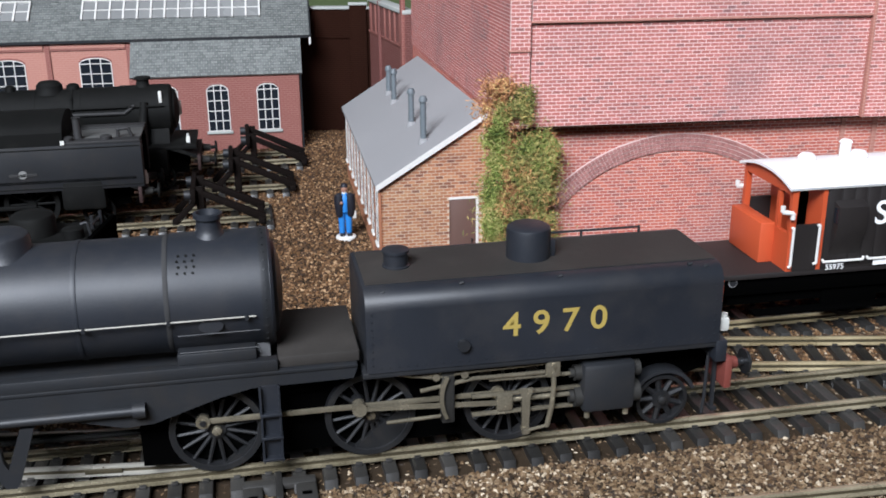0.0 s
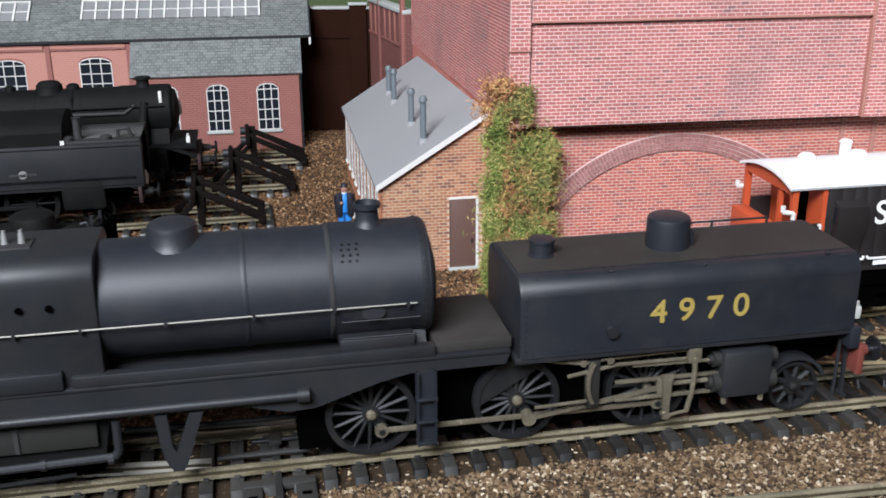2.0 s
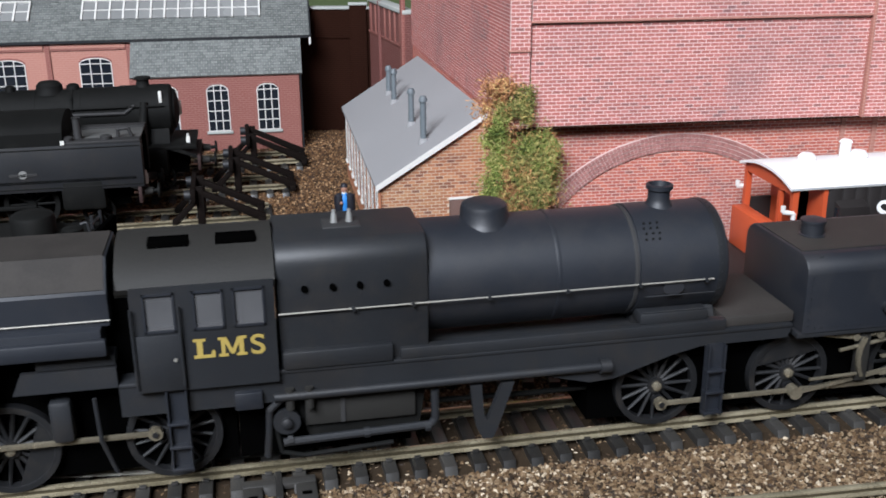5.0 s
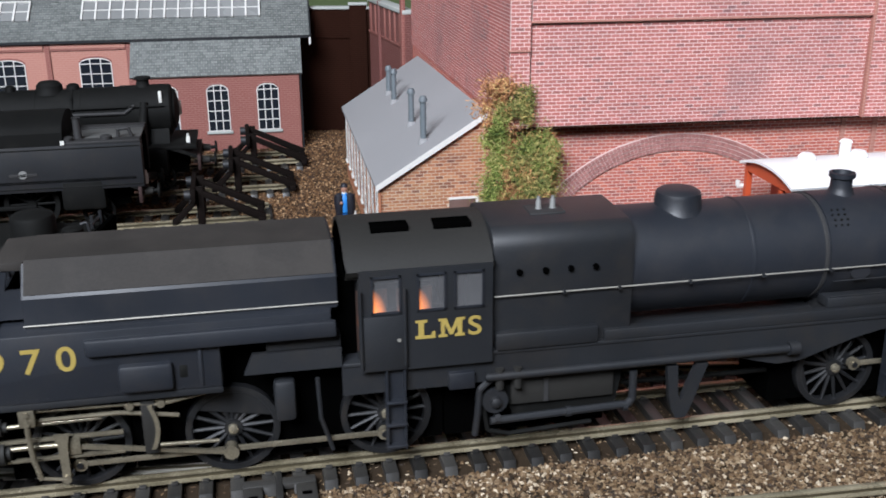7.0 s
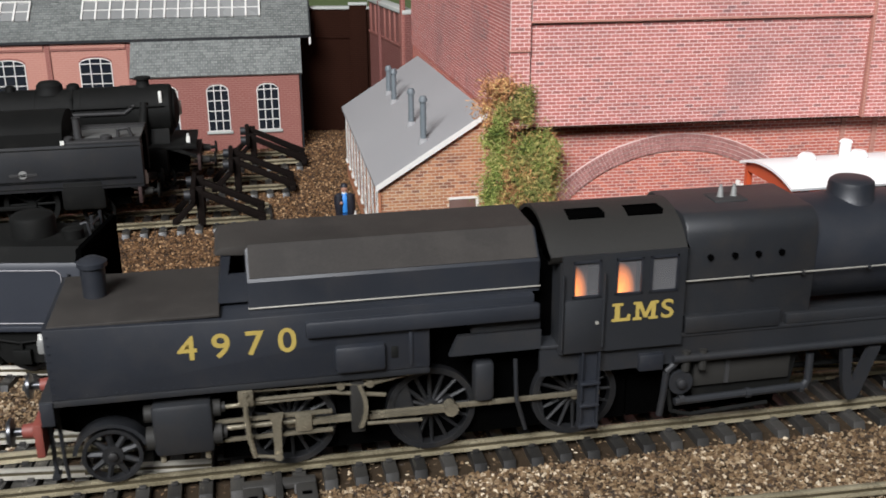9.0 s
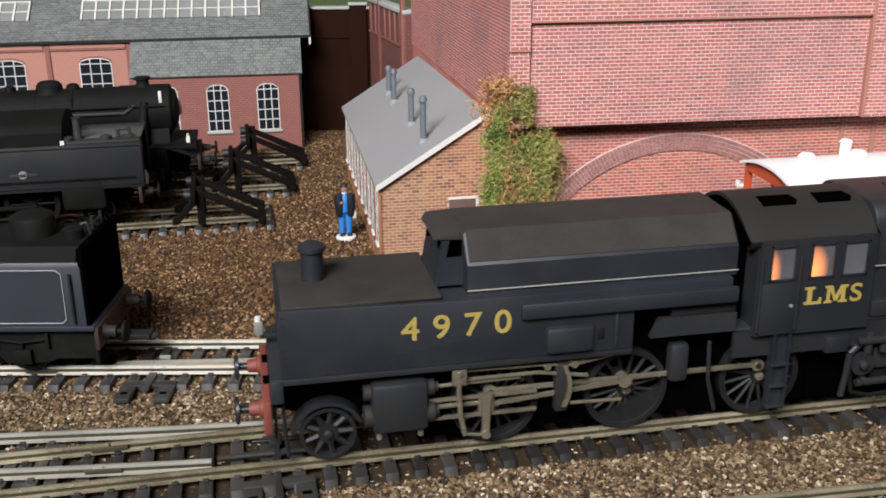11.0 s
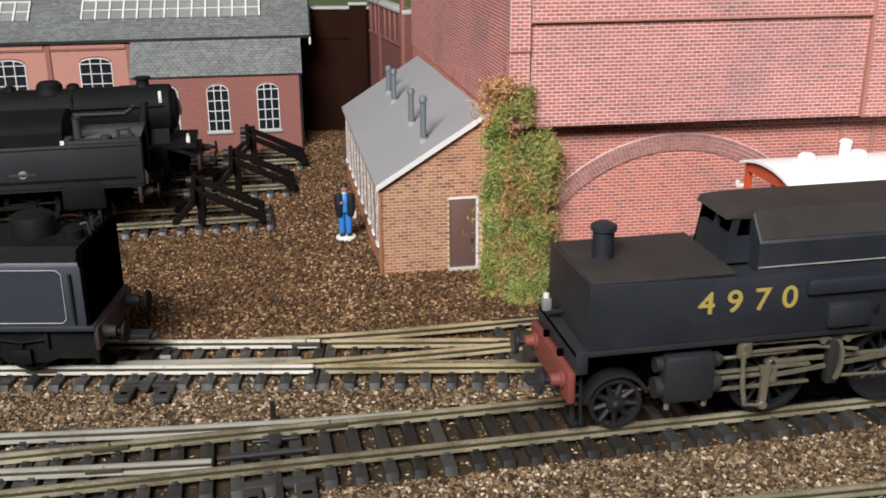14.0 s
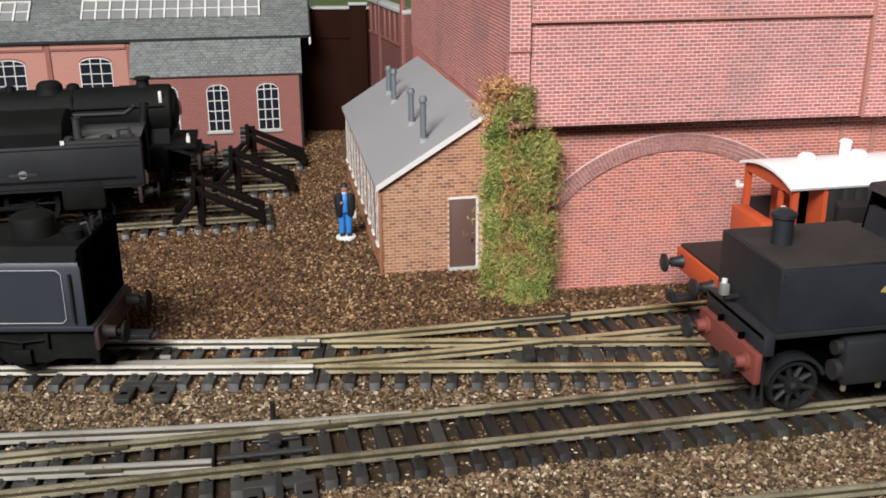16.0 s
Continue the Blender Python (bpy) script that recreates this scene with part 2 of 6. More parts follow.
# dark paint of the unseen room, low in bounce so that shadows stay deep
ROOMWALL = plain("dark_room_paint", (0.14, 0.13, 0.116), (0.12, 0.11, 0.098), rough=0.85, scale=20, fine=200.0)
CARPET = plain("grey_carpet", (0.24, 0.22, 0.2), (0.16, 0.15, 0.13), rough=0.95, scale=30, fine=400.0)


# ---- building kit ----
def box(bm, x0, x1, y0, y1, z0, z1, bev=0.0):
    vs = [bm.verts.new((x, y, z)) for x in (x0, x1) for y in (y0, y1) for z in (z0, z1)]
    fs = [bm.faces.new([vs[i] for i in q]) for q in ((0, 1, 3, 2), (4, 6, 7, 5), (0, 4, 5, 1), (2, 3, 7, 6), (0, 2, 6, 4), (1, 5, 7, 3))]
    if bev:
        es = list({e for f in fs for e in f.edges})
        bmesh.ops.bevel(bm, geom=es, offset=bev, segments=2, affect="EDGES", profile=0.5, clamp_overlap=True)


def prism(bm, pts, axis, a0, a1, bev=0.0):
    """A polygon drawn across an axis and drawn out along it: x (y, z), y (x, z), z (x, y)."""
    put = {"x": lambda a, p: (a, p[0], p[1]), "y": lambda a, p: (p[0], a, p[1]), "z": lambda a, p: (p[0], p[1], a)}[axis]
    lo, hi = [bm.verts.new(put(a0, p)) for p in pts], [bm.verts.new(put(a1, p)) for p in pts]
    n = len(pts)
    fs = [bm.faces.new(lo[::-1]), bm.faces.new(hi)]
    fs += [bm.faces.new((lo[i], lo[(i + 1) % n], hi[(i + 1) % n], hi[i])) for i in range(n)]
    bmesh.ops.recalc_face_normals(bm, faces=fs)
    if bev:
        es = list(set(fs[0].edges) | set(fs[1].edges))
        bmesh.ops.bevel(bm, geom=es, offset=bev, segments=2, affect="EDGES", profile=0.5, clamp_overlap=True)


def rod(bm, p, q, r, n=12, r2=None):
    p, q = Vector(p), Vector(q)
    r2 = r if r2 is None else r2
    turn = (q - p).to_track_quat("Z", "Y").to_matrix()
    ring = [turn @ Vector((math.cos(2 * math.pi * i / n), math.sin(2 * math.pi * i / n), 0)) for i in range(n)]
    a, b = [bm.verts.new(p + v * r) for v in ring], [bm.verts.new(q + v * r2) for v in ring]
    for i in range(n):
        bm.faces.new((a[i], a[(i + 1) % n], b[(i + 1) % n], b[i])).smooth = True
    bm.faces.new(a[::-1]), bm.faces.new(b)


def pipe(bm, pts, r, n=8):
    for p, q in zip(pts, pts[1:]):
        rod(bm, p, q, r, n)


def turned(bm, profile, c, n=24, axis="z"):
    """A turned form: profile of (radius, height) about an upright or lateral axis through c."""
    rings = []
    for r, h in profile:
        ring = []
        for i in range(n):
            a = 2 * math.pi * i / n
            u, v = r * math.cos(a), r * math.sin(a)
            ring.append(bm.verts.new({"z": (c[0] + u, c[1] + v, c[2] + h), "y": (c[0] + u, c[1] + h, c[2] - v), "x": (c[0] + h, c[1] + u, c[2] + v)}[axis]))
        rings.append(ring)
    for a, b in zip(rings, rings[1:]):
        for i in range(n):
            bm.faces.new((a[i], a[(i + 1) % n], b[(i + 1) % n], b[i])).smooth = True
    bm.faces.new(rings[0][::-1]), bm.faces.new(rings[-1])


def mesh_of(bm, material, name):
    me = bpy.data.meshes.new(name)
    bmesh.ops.recalc_face_normals(bm, faces=bm.faces)
    for e in bm.edges:
        e.smooth = len(e.link_faces) == 2 and e.calc_face_angle(0) < 0.6
    for f in bm.faces:
        f.smooth = True
    bmesh.ops.scale(bm, vec=(MM, MM, MM), verts=bm.verts)
    bm.to_mesh(me)
    bm.free()
    me.materials.append(material)
    return me


def part(name, bm, material, parent=None, label=""):
    ob = new(name, mesh_of(bm, material, name))
    if parent is not None:
        ob.parent = parent
    return tagged(ob, label)


def made(fn, *a, **k):
    bm = bmesh.new()
    fn(bm, *a, **k)
    return bm


def at(x, y, z=0, rz=0):
    return pose(x * MM, y * MM, z * MM, 0, 0, rz)


def thing(name, label, category, m=None, group="", kind=""):
    ob = new(name)
    ob.empty_display_size = 0.01
    if m is not None:
        ob.matrix_basis = m
    return tagged(ob, label, category, group, kind)


def raw(name, verts, faces, material, parent=None):
    me = bpy.data.meshes.new(name)
    me.from_pydata((np.asarray(verts) * MM).tolist(), [], faces if isinstance(faces, list) else faces.tolist())
    me.materials.append(material)
    ob = new(name, me)
    if parent is not None:
        ob.parent = parent
    return ob


def writing(name, text, size, material, parent, u, v, z, label="", spin=0.0, wide=1.0, gap=1.0):
    """Flat lettering on an upright side that faces the -y way of its thing."""
    cu = bpy.data.curves.new(name, "FONT")
    cu.body, cu.size, cu.extrude, cu.space_character, cu.offset = text, size * MM, 0.05 * MM, gap, 0.012 * size * MM
    tmp = bpy.data.objects.new("tmp", cu)
    me = bpy.data.meshes.new_from_object(tmp)
    bpy.data.objects.remove(tmp)
    me.transform(Matrix.Diagonal((wide, 1, 1, 1)))
    me.materials.clear()
    me.materials.append(material)
    ob = new(name, me)
    ob.parent = parent
    ob.matrix_basis = pose(u * MM, v * MM, z * MM, 90, 0, 0)
    return tagged(ob, label)


def arc(cx, cz, r, a0, a1, n, rz=None):
    return [(cx + r * math.cos(radians(a0 + (a1 - a0) * i / n)), cz + (rz or r) * math.sin(radians(a0 + (a1 - a0) * i / n))) for i in range(n + 1)]


def brick_field(w, h, bl, bh, joint, inside=lambda x, z: True, depth=0.09, rng=None):
    """Running bond over w by h: verts and faces of one box without back for each brick, in x, -y, z."""
    rng = rng or random.Random(5)
    out = []
    rows = int(h / bh) + 1
    for j in range(rows):
        z0 = j * bh + joint / 2
        z1 = min((j + 1) * bh - joint / 2, h)
        if z1 - z0 < 0.2:
            continue
        x = -bl * (0.5 if j % 2 else 0) - 0.01
        while x < w:
            ln = bl
            a, b = max(x + joint / 2, 0), min(x + ln - joint / 2, w)
            x += ln
            if b - a > 0.35 and inside((a + b) / 2, (z0 + z1) / 2):
                out.append((a, b, z0, z1, depth * rng.uniform(0.75, 1.1)))
    return out


BOXF = np.array([(0, 1, 2, 3), (0, 4, 5, 1), (1, 5, 6, 2), (2, 6, 7, 3), (3, 7, 4, 0)])


def brick_arrays(bricks):
    vs, fs = [], []
    for i, (a, b, z0, z1, d) in enumerate(bricks):
        vs += [(a, -d, z0), (b, -d, z0), (b, -d, z1), (a, -d, z1), (a, 0.05, z0), (b, 0.05, z0), (b, 0.05, z1), (a, 0.05, z1)]
        fs += (BOXF + 8 * i).tolist()
    return vs, fs


# ---- unseen room added round the layout ----
def room():
    def wall(name, holes, m, w, h):
        """An upright wall of w by h metres, 0.12 thick, with square openings."""
        bm = bmesh.new()
        xs = sorted({0.0, w, *[v for o in holes for v in o[:2]]})
        zs = sorted({0.0, h, *[v for o in holes for v in o[2:]]})
        for x0, x1 in zip(xs, xs[1:]):
            for z0, z1 in zip(zs, zs[1:]):
                if not any(o[0] <= x0 and x1 <= o[1] and o[2] <= z0 and z1 <= o[3] for o in holes):
                    box(bm, x0 * 1000, x1 * 1000, 0, 120, z0 * 1000, z1 * 1000)
        bmesh.ops.remove_doubles(bm, verts=bm.verts, dist=0.01)
        ob = part(name, bm, ROOMWALL)
        ob.matrix_basis = m
        tagged(ob, "unseen room wall, dark to hold down bounced light", "wall", kind="structure")
    wall("wall_south", [(0.85, 2.05, 1.42, 2.28)], pose(-1.8, -0.79, -0.9), 3.6, 2.4)
    wall("wall_north", [], pose(-1.8, 1.5, -0.9), 3.6, 2.4)
    wall("wall_west", [], pose(-1.8, -0.67, -0.9, 0, 0, 90), 2.17, 2.4)
    wall("wall_east", [], pose(1.92, -0.67, -0.9, 0, 0, 90), 2.17, 2.4)
    for name, z, m, lab in (("floor", -960, CARPET, "grey carpeted room floor"), ("ceiling", 1504, ROOMWALL, "unseen room ceiling, dark to hold down bounced light")):
        tagged(part(name, made(box, -1930, 1930, -800, 1630, z, z + 56), m), lab, name, kind="structure")


room()


# ---- baseboard and ballast ----
def ground():
    tagged(part("ground", made(box, -900, 900, 130, 1100, -40, 0), GROUND), "brown glued ballast over the baseboard", "ground", kind="structure")
    rng = np.random.default_rng(3)
    cube = np.array([(x, y, z) for x in (-1, 1) for y in (-1, 1) for z in (-1, 1)], float)
    faces = np.array([(0, 1, 3, 2), (4, 6, 7, 5), (0, 4, 5, 1), (2, 3, 7, 6), (0, 2, 6, 4), (1, 5, 7, 3)])

    def scatter(name, xy, size, lift, material, label):
        n = len(xy)
        v = np.repeat(cube[None], n, 0) * rng.uniform(0.45, 1.0, (n, 8, 3))
        v *= (size * rng.uniform(0.55, 1.25, n))[:, None, None] * np.array([1.15, 0.9, 0.75])
        ang = rng.uniform(0, 6.28, (n, 2))
        c, s = np.cos(ang), np.sin(ang)
        x, y, z = v[..., 0].copy(), v[..., 1].copy(), v[..., 2].copy()
        y, z = c[:, :1] * y - s[:, :1] * z, s[:, :1] * y + c[:, :1] * z
        x, y = c[:, 1:] * x - s[:, 1:] * y, s[:, 1:] * x + c[:, 1:] * y
        v = np.stack([x, y, z], -1)
        v[..., 0] += xy[:, :1]
        v[..., 1] += xy[:, 1:]
        v[..., 2] += (lift if np.isscalar(lift) else lift[:, None]) + rng.uniform(-0.25, 0.35, n)[:, None]
        f = (faces[None] + 8 * np.arange(n)[:, None, None]).reshape(-1, 4)
        ob = raw(name, v.reshape(-1, 3), f, material)
        tagged(ob, label, "ballast", kind="stuff")

    def off_main(p):
        a = radians(LINE)
        return -math.sin(a) * p[:, 0] + math.cos(a) * (p[:, 1] - MAIN_Y)
    p = np.stack([rng.uniform(-165, 175, 135000), rng.uniform(170, 305, 135000)], 1)
    p = p[(np.abs(p[:, 0]) < 14 + p[:, 1] * 0.47)]
    near = (p[:, 1] < 262 + 0.19 * np.maximum(p[:, 0] + 20, 0)) | (off_main(p) < 36)
    d = off_main(p)
    lift = np.where(np.abs(d) < 15.5, -0.55, np.where(d < -19, 0.25, -0.1))
    keep = near & ~((np.abs(d) < 15) & (rng.uniform(0, 1, len(p)) < 0.6))
    scatter("loose_ballast", p[keep], 0.5, lift[keep], PEBBLE, "coarse mixed brown and grey ballast grains beside the rails")
    p = np.stack([rng.uniform(-200, 170, 170000), rng.uniform(262, 560, 170000)], 1)
    p = p[(np.abs(p[:, 0]) < 14 + p[:, 1] * 0.45) & ~((p[:, 0] > 16) & (p[:, 1] > 325))]
    scatter("yard_grit", p, 0.52, 0.12, YARD, "brown yard grit glued over the ground")


ground()


# ---- track ----
SLEEPER_MESH = None


def sleeper_mesh():
    bm = bmesh.new()
    prism(bm, [(-15.6, -0.4), (15.6, -0.4), (14.6, 2.0), (-14.6, 2.0)], "x", -1.55, 1.55, 0.25)
    for s in (-8.25, 8.25):
        for e in (-1, 1):
            box(bm, -0.8, 0.8, s + e * 1.3 - 0.5, s + e * 1.3 + 0.5, 2.0, 2.75, 0.2)
    return mesh_of(bm, SLEEPER, "sleeper")


SLEEPER_MESH = sleeper_mesh()


def along(pts, step):
    """Evenly spaced places and headings along a smooth line through pts."""
    P = [Vector((*p, 0)) for p in pts]
    fine = []
    for i in range(len(P) - 1):
        a, b, c, d = P[max(i - 1, 0)], P[i], P[i + 1], P[min(i + 2, len(P) - 1)]
        for k in range(24):
            t = k / 24
            fine.append(0.5 * (2 * b + (c - a) * t + (2 * a - 5 * b + 4 * c - d) * t * t + (3 * b - a - 3 * c + d) * t ** 3))
    fine.append(P[-1])
    out, want, run = [], 0.0, 0.0
    for a, b in zip(fine, fine[1:]):
        n = (b - a).length
        while n > 0 and want <= run + n:
            out.append((a + (b - a) * ((want - run) / n), math.atan2(b.y - a.y, b.x - a.x)))
            want += step
        run += n
    return out


def rail_mesh(bm, pts, off, lo=0, hi=10 ** 6, foot=True):
    rows = []
    for p, h in along(pts, 6.0)[lo:hi]:
        n = Vector((-math.sin(h), math.cos(h), 0))
        sec = [(-1.15, 2.3), (1.15, 2.3), (1.15, 2.65), (0.3, 2.9), (0.3, 3.7), (0.75, 3.95), (0.75, 4.4), (0.6, RAIL), (-0.6, RAIL), (-0.75, 4.4), (-0.75, 3.95), (-0.3, 3.7), (-0.3, 2.9), (-1.15, 2.65)]
        rows.append([bm.verts.new(p + n * (off + s) + Vector((0, 0, z))) for s, z in sec])
    k = len(rows[0])
    for a, b in zip(rows, rows[1:]):
        for i in range(k):
            bm.faces.new((a[i], a[(i + 1) % k], b[(i + 1) % k], b[i])).material_index = int(i in (3, 4, 10, 11))
    bm.faces.new(rows[0][::-1]), bm.faces.new(rows[-1])


def track(label, pts, sleepers=(0, 1), step=6.94, cut=(0, 10 ** 6), cut2=(0, 10 ** 6), lift=0.0, steel=RAILM):
    t = thing("railway_track", label, "railway track", at(0, 0, lift), "model railway tracks", "structure")
    part("rail", made(rail_mesh, pts, -8.25, *cut), steel, t).data.materials.append(RAILSIDE)
    part("rail", made(rail_mesh, pts, 8.25, *cut2), steel, t).data.materials.append(RAILSIDE)
    places = along(pts, step)
    n = len(places)
    for i, (p, h) in enumerate(places):
        if sleepers[0] * n <= i <= sleepers[1] * n:
            ob = new("sleeper", SLEEPER_MESH)
            ob.parent = t
            ob.matrix_basis = at(p.x, p.y, random.uniform(-0.12, 0.05), math.degrees(h) + random.uniform(-0.6, 0.6))
    return t


def line(x0, x1, x, y, deg):
    k = math.tan(radians(deg))
    return [(a, y + (a - x) * k) for a in (x0, (x0 + x1) / 2, x1)]


track("main line of weathered nickel rail on dark sleepers", line(-335, 420, 0, MAIN_Y, LINE))
# left length of the line carries the painted glare
track("straight middle line of nickel rail with glare in its colour", line(-300, -33, 0, 264.4, -0.2), steel=RAILGLARE)
track("straight middle line of weathered rail with golden reflection in its colour", line(-32.6, 240, 0, 264.4, -0.2), steel=RAILGLINT)
track("turnout line curving away towards the brick wall", [(-92, 264.6), (-60, 265.6), (-35, 267.8), (0, 273.8), (35, 281.5), (80, 291.0), (137, 302.2), (300, 332.5)], sleepers=(0.27, 1), cut=(3, 999), cut2=(6, 999), lift=0.06, steel=RAILGLINT)
track("turnout line joining the main line", [(-330, 200), (-200, 204.6), (-104, 211.2), (-60, 214.6), (-25, 218.5), (0, 222.4)], sleepers=(0, 0.72), cut=(0, 47), cut2=(0, 55), lift=0.06, steel=RAILGREY)
track("line of rail at the near edge of the ballast", line(-300, 330, 84, 185.0, 9.0), sleepers=(2, 3))
track("short siding ending at a timber buffer stop", line(-330, -69, -70, 402.0, LINE))
track("middle siding ending at a timber buffer stop", line(-330, -67, -70, 447.0, LINE))
track("far siding ending at a timber buffer stop", line(-330, -68, -70, 491.5, LINE))


def turnout_bits():
    """Frog, check rail and tie-bar pieces of the two turnouts."""
    t = thing("turnout_fittings", "black plastic turnout frog and tie bar between the rails", "turnout", at(0, 0))
    part("frog", made(prism, [(16, 269.8), (34, 272.6), (34, 275.0), (16, 272.2)], "z", 2.0, 4.3), SLEEPER, t)
    part("frog_block", made(box, 22.6, 26.0, 262.5, 279.5, 1.9, 3.9, 0.4), SLEEPER, t)
    part("guard_strip", made(prism, [(14.5, 285.2), (39.0, 290.0), (39.0, 291.2), (14.5, 286.4)], "z", 2.2, 4.7), SLEEPER, t, "black plastic guard strip")
    part("tie_bar", made(box, -81.2, -78.8, 246, 277, 2.0, 2.8, 0.2), SLEEPER, t)
    part("check_rail", made(box, -10, 20, 257.9, 258.9, 2.3, 4.4), RAILM, t)
    part("point_blade", made(prism, [(-91.0, 259.3), (-91.0, 260.0), (-40.0, 261.8), (-40.0, 260.6)], "z", 2.4, 4.3), RAILGREY, t, "grey steel point blade")
    part("blade_clip", made(box, -80.6, -77.4, 264.4, 265.4, 2.4, 3.6, 0.3), RAILGREY, t)
    plate = part("end_plate", made(box, -87.0, -72.4, 249.0, 252.0, 0.8, 2.4, 0.4), SLEEPER, t)
    for a, b in ((-87.0, -82.8), (-76.6, -72.4)):
        part("prong", made(box, a, b, 241.2, 249.2, 0.8, 2.3, 0.4), SLEEPER, plate)
        part("slot", made(box, a + 1.2, b - 1.2, 243.8, 245.0, 2.25, 2.42), DEEP, plate)
    # fishplates where rail lengths meet
    for x, y, deg in ((-79.4, 214.6, LINE), (-28.2, 224.6, LINE), (-77.7, 204.8, 6.0), (-110.8, 256.2, -0.2), (-39.9, 272.6, -0.2), (41.5, 272.65, -0.2)):
        bm = bmesh.new()
        box(bm, -4.2, 4.2, -1.05, -0.3, 2.9, 4.1, 0.15)
        box(bm, -4.2, 4.2, 0.3, 1.05, 2.9, 4.1, 0.15)
        box(bm, -0.22, 0.22, -0.8, 0.8, 4.3, 4.53)
        part("fishplate", bm, RAILSIDE, t).matrix_basis = at(x, y, 0, deg)
    m = thing("turnout_fittings", "black plastic turnout tie bar with moulded motor slot", "turnout", at(-40, 214.1, 0, LINE))
    part("tie_bar", made(box, -0.8, 0.9, -20, 16, 1.9, 2.6, 0.3), SLEEPER, m)
    plate = part("end_plate", made(box, -8, 8.4, -14.6, -11.6, 0.8, 2.4, 0.4), SLEEPER, m)
    for a, b in ((-8, -3.6), (3.8, 8.4)):
        part("prong", made(box, a, b, -22.6, -14.4, 0.8, 2.3, 0.4), SLEEPER, plate)
        part("slot", made(box, a + 1.2, b - 1.2, -19.6, -18.4, 2.25, 2.42), DEEP, plate)
    part("throw_bar_pin", made(rod, (0, 18, 1), (0, 18, 6), 0.7), SLEEPER, m)
    part("spring_cover", made(box, -1.5, 1.5, 2.4, 6.6, 2.4, 3.8, 0.4), SLEEPER, m)
    part("blade_end", made(rod, (-13.5, -2.5, 3.6), (8.5, -2.6, 3.6), 0.75, 8), SLEEPER, m)
    part("spring", made(rod, (-5.5, 4.4, 3.0), (5.5, 4.4, 3.0), 0.5), TREAD, m)


turnout_bits()


# ---- brick buildings ----
def brick_wall(parent, w, h, bl, bh, joint, bricks_mat, mortar_mat, m, inside=lambda x, z: True, singles=0, stretch=(0, 0, 0, 0), seed=5, single_mat=None, poly=None, back=1.5):
    """A mortar slab with proud bricks in front; some of them, in a stretch, as pieces of their own."""
    bm = bmesh.new()
    prism(bm, poly or [(0, 0), (w, 0), (w, h), (0, h)], "y", 0.0, back)
    slab = part("mortar", bm, mortar_mat, parent)
    slab.matrix_basis = m
    bricks = brick_field(w, h, bl, bh, joint, inside, rng=random.Random(seed))
    own, rest = [], []
    for b in bricks:
        cx, cz = (b[0] + b[1]) / 2, (b[2] + b[3]) / 2
        whole = abs(b[1] - b[0] - (bl - joint)) < 0.02 and abs(b[3] - b[2] - (bh - joint)) < 0.02
        (own if whole and len(own) < singles and stretch[0] < cx < stretch[1] and stretch[2] < cz < stretch[3] else rest).append(b)
    v, f = brick_arrays(rest)
    ob = raw("brickwork", v, f, bricks_mat, parent)
    ob.matrix_basis = m
    tagged(ob, kind="stuff")
    if own:
        x0, x1, z0, z1, d = own[0]
        v, f = brick_arrays([(0, x1 - x0, 0, z1 - z0, 0.25)])
        me = bpy.data.meshes.new("brick")
        me.from_pydata([tuple(c * MM for c in p) for p in v], [], f)
        me.materials.append(single_mat or bricks_mat)
        for a, b, c, e, d in own:
            o = new("brick", me)
            o.parent = parent
            o.matrix_basis = m @ pose(a * MM, (0.25 - d) * MM, c * MM)


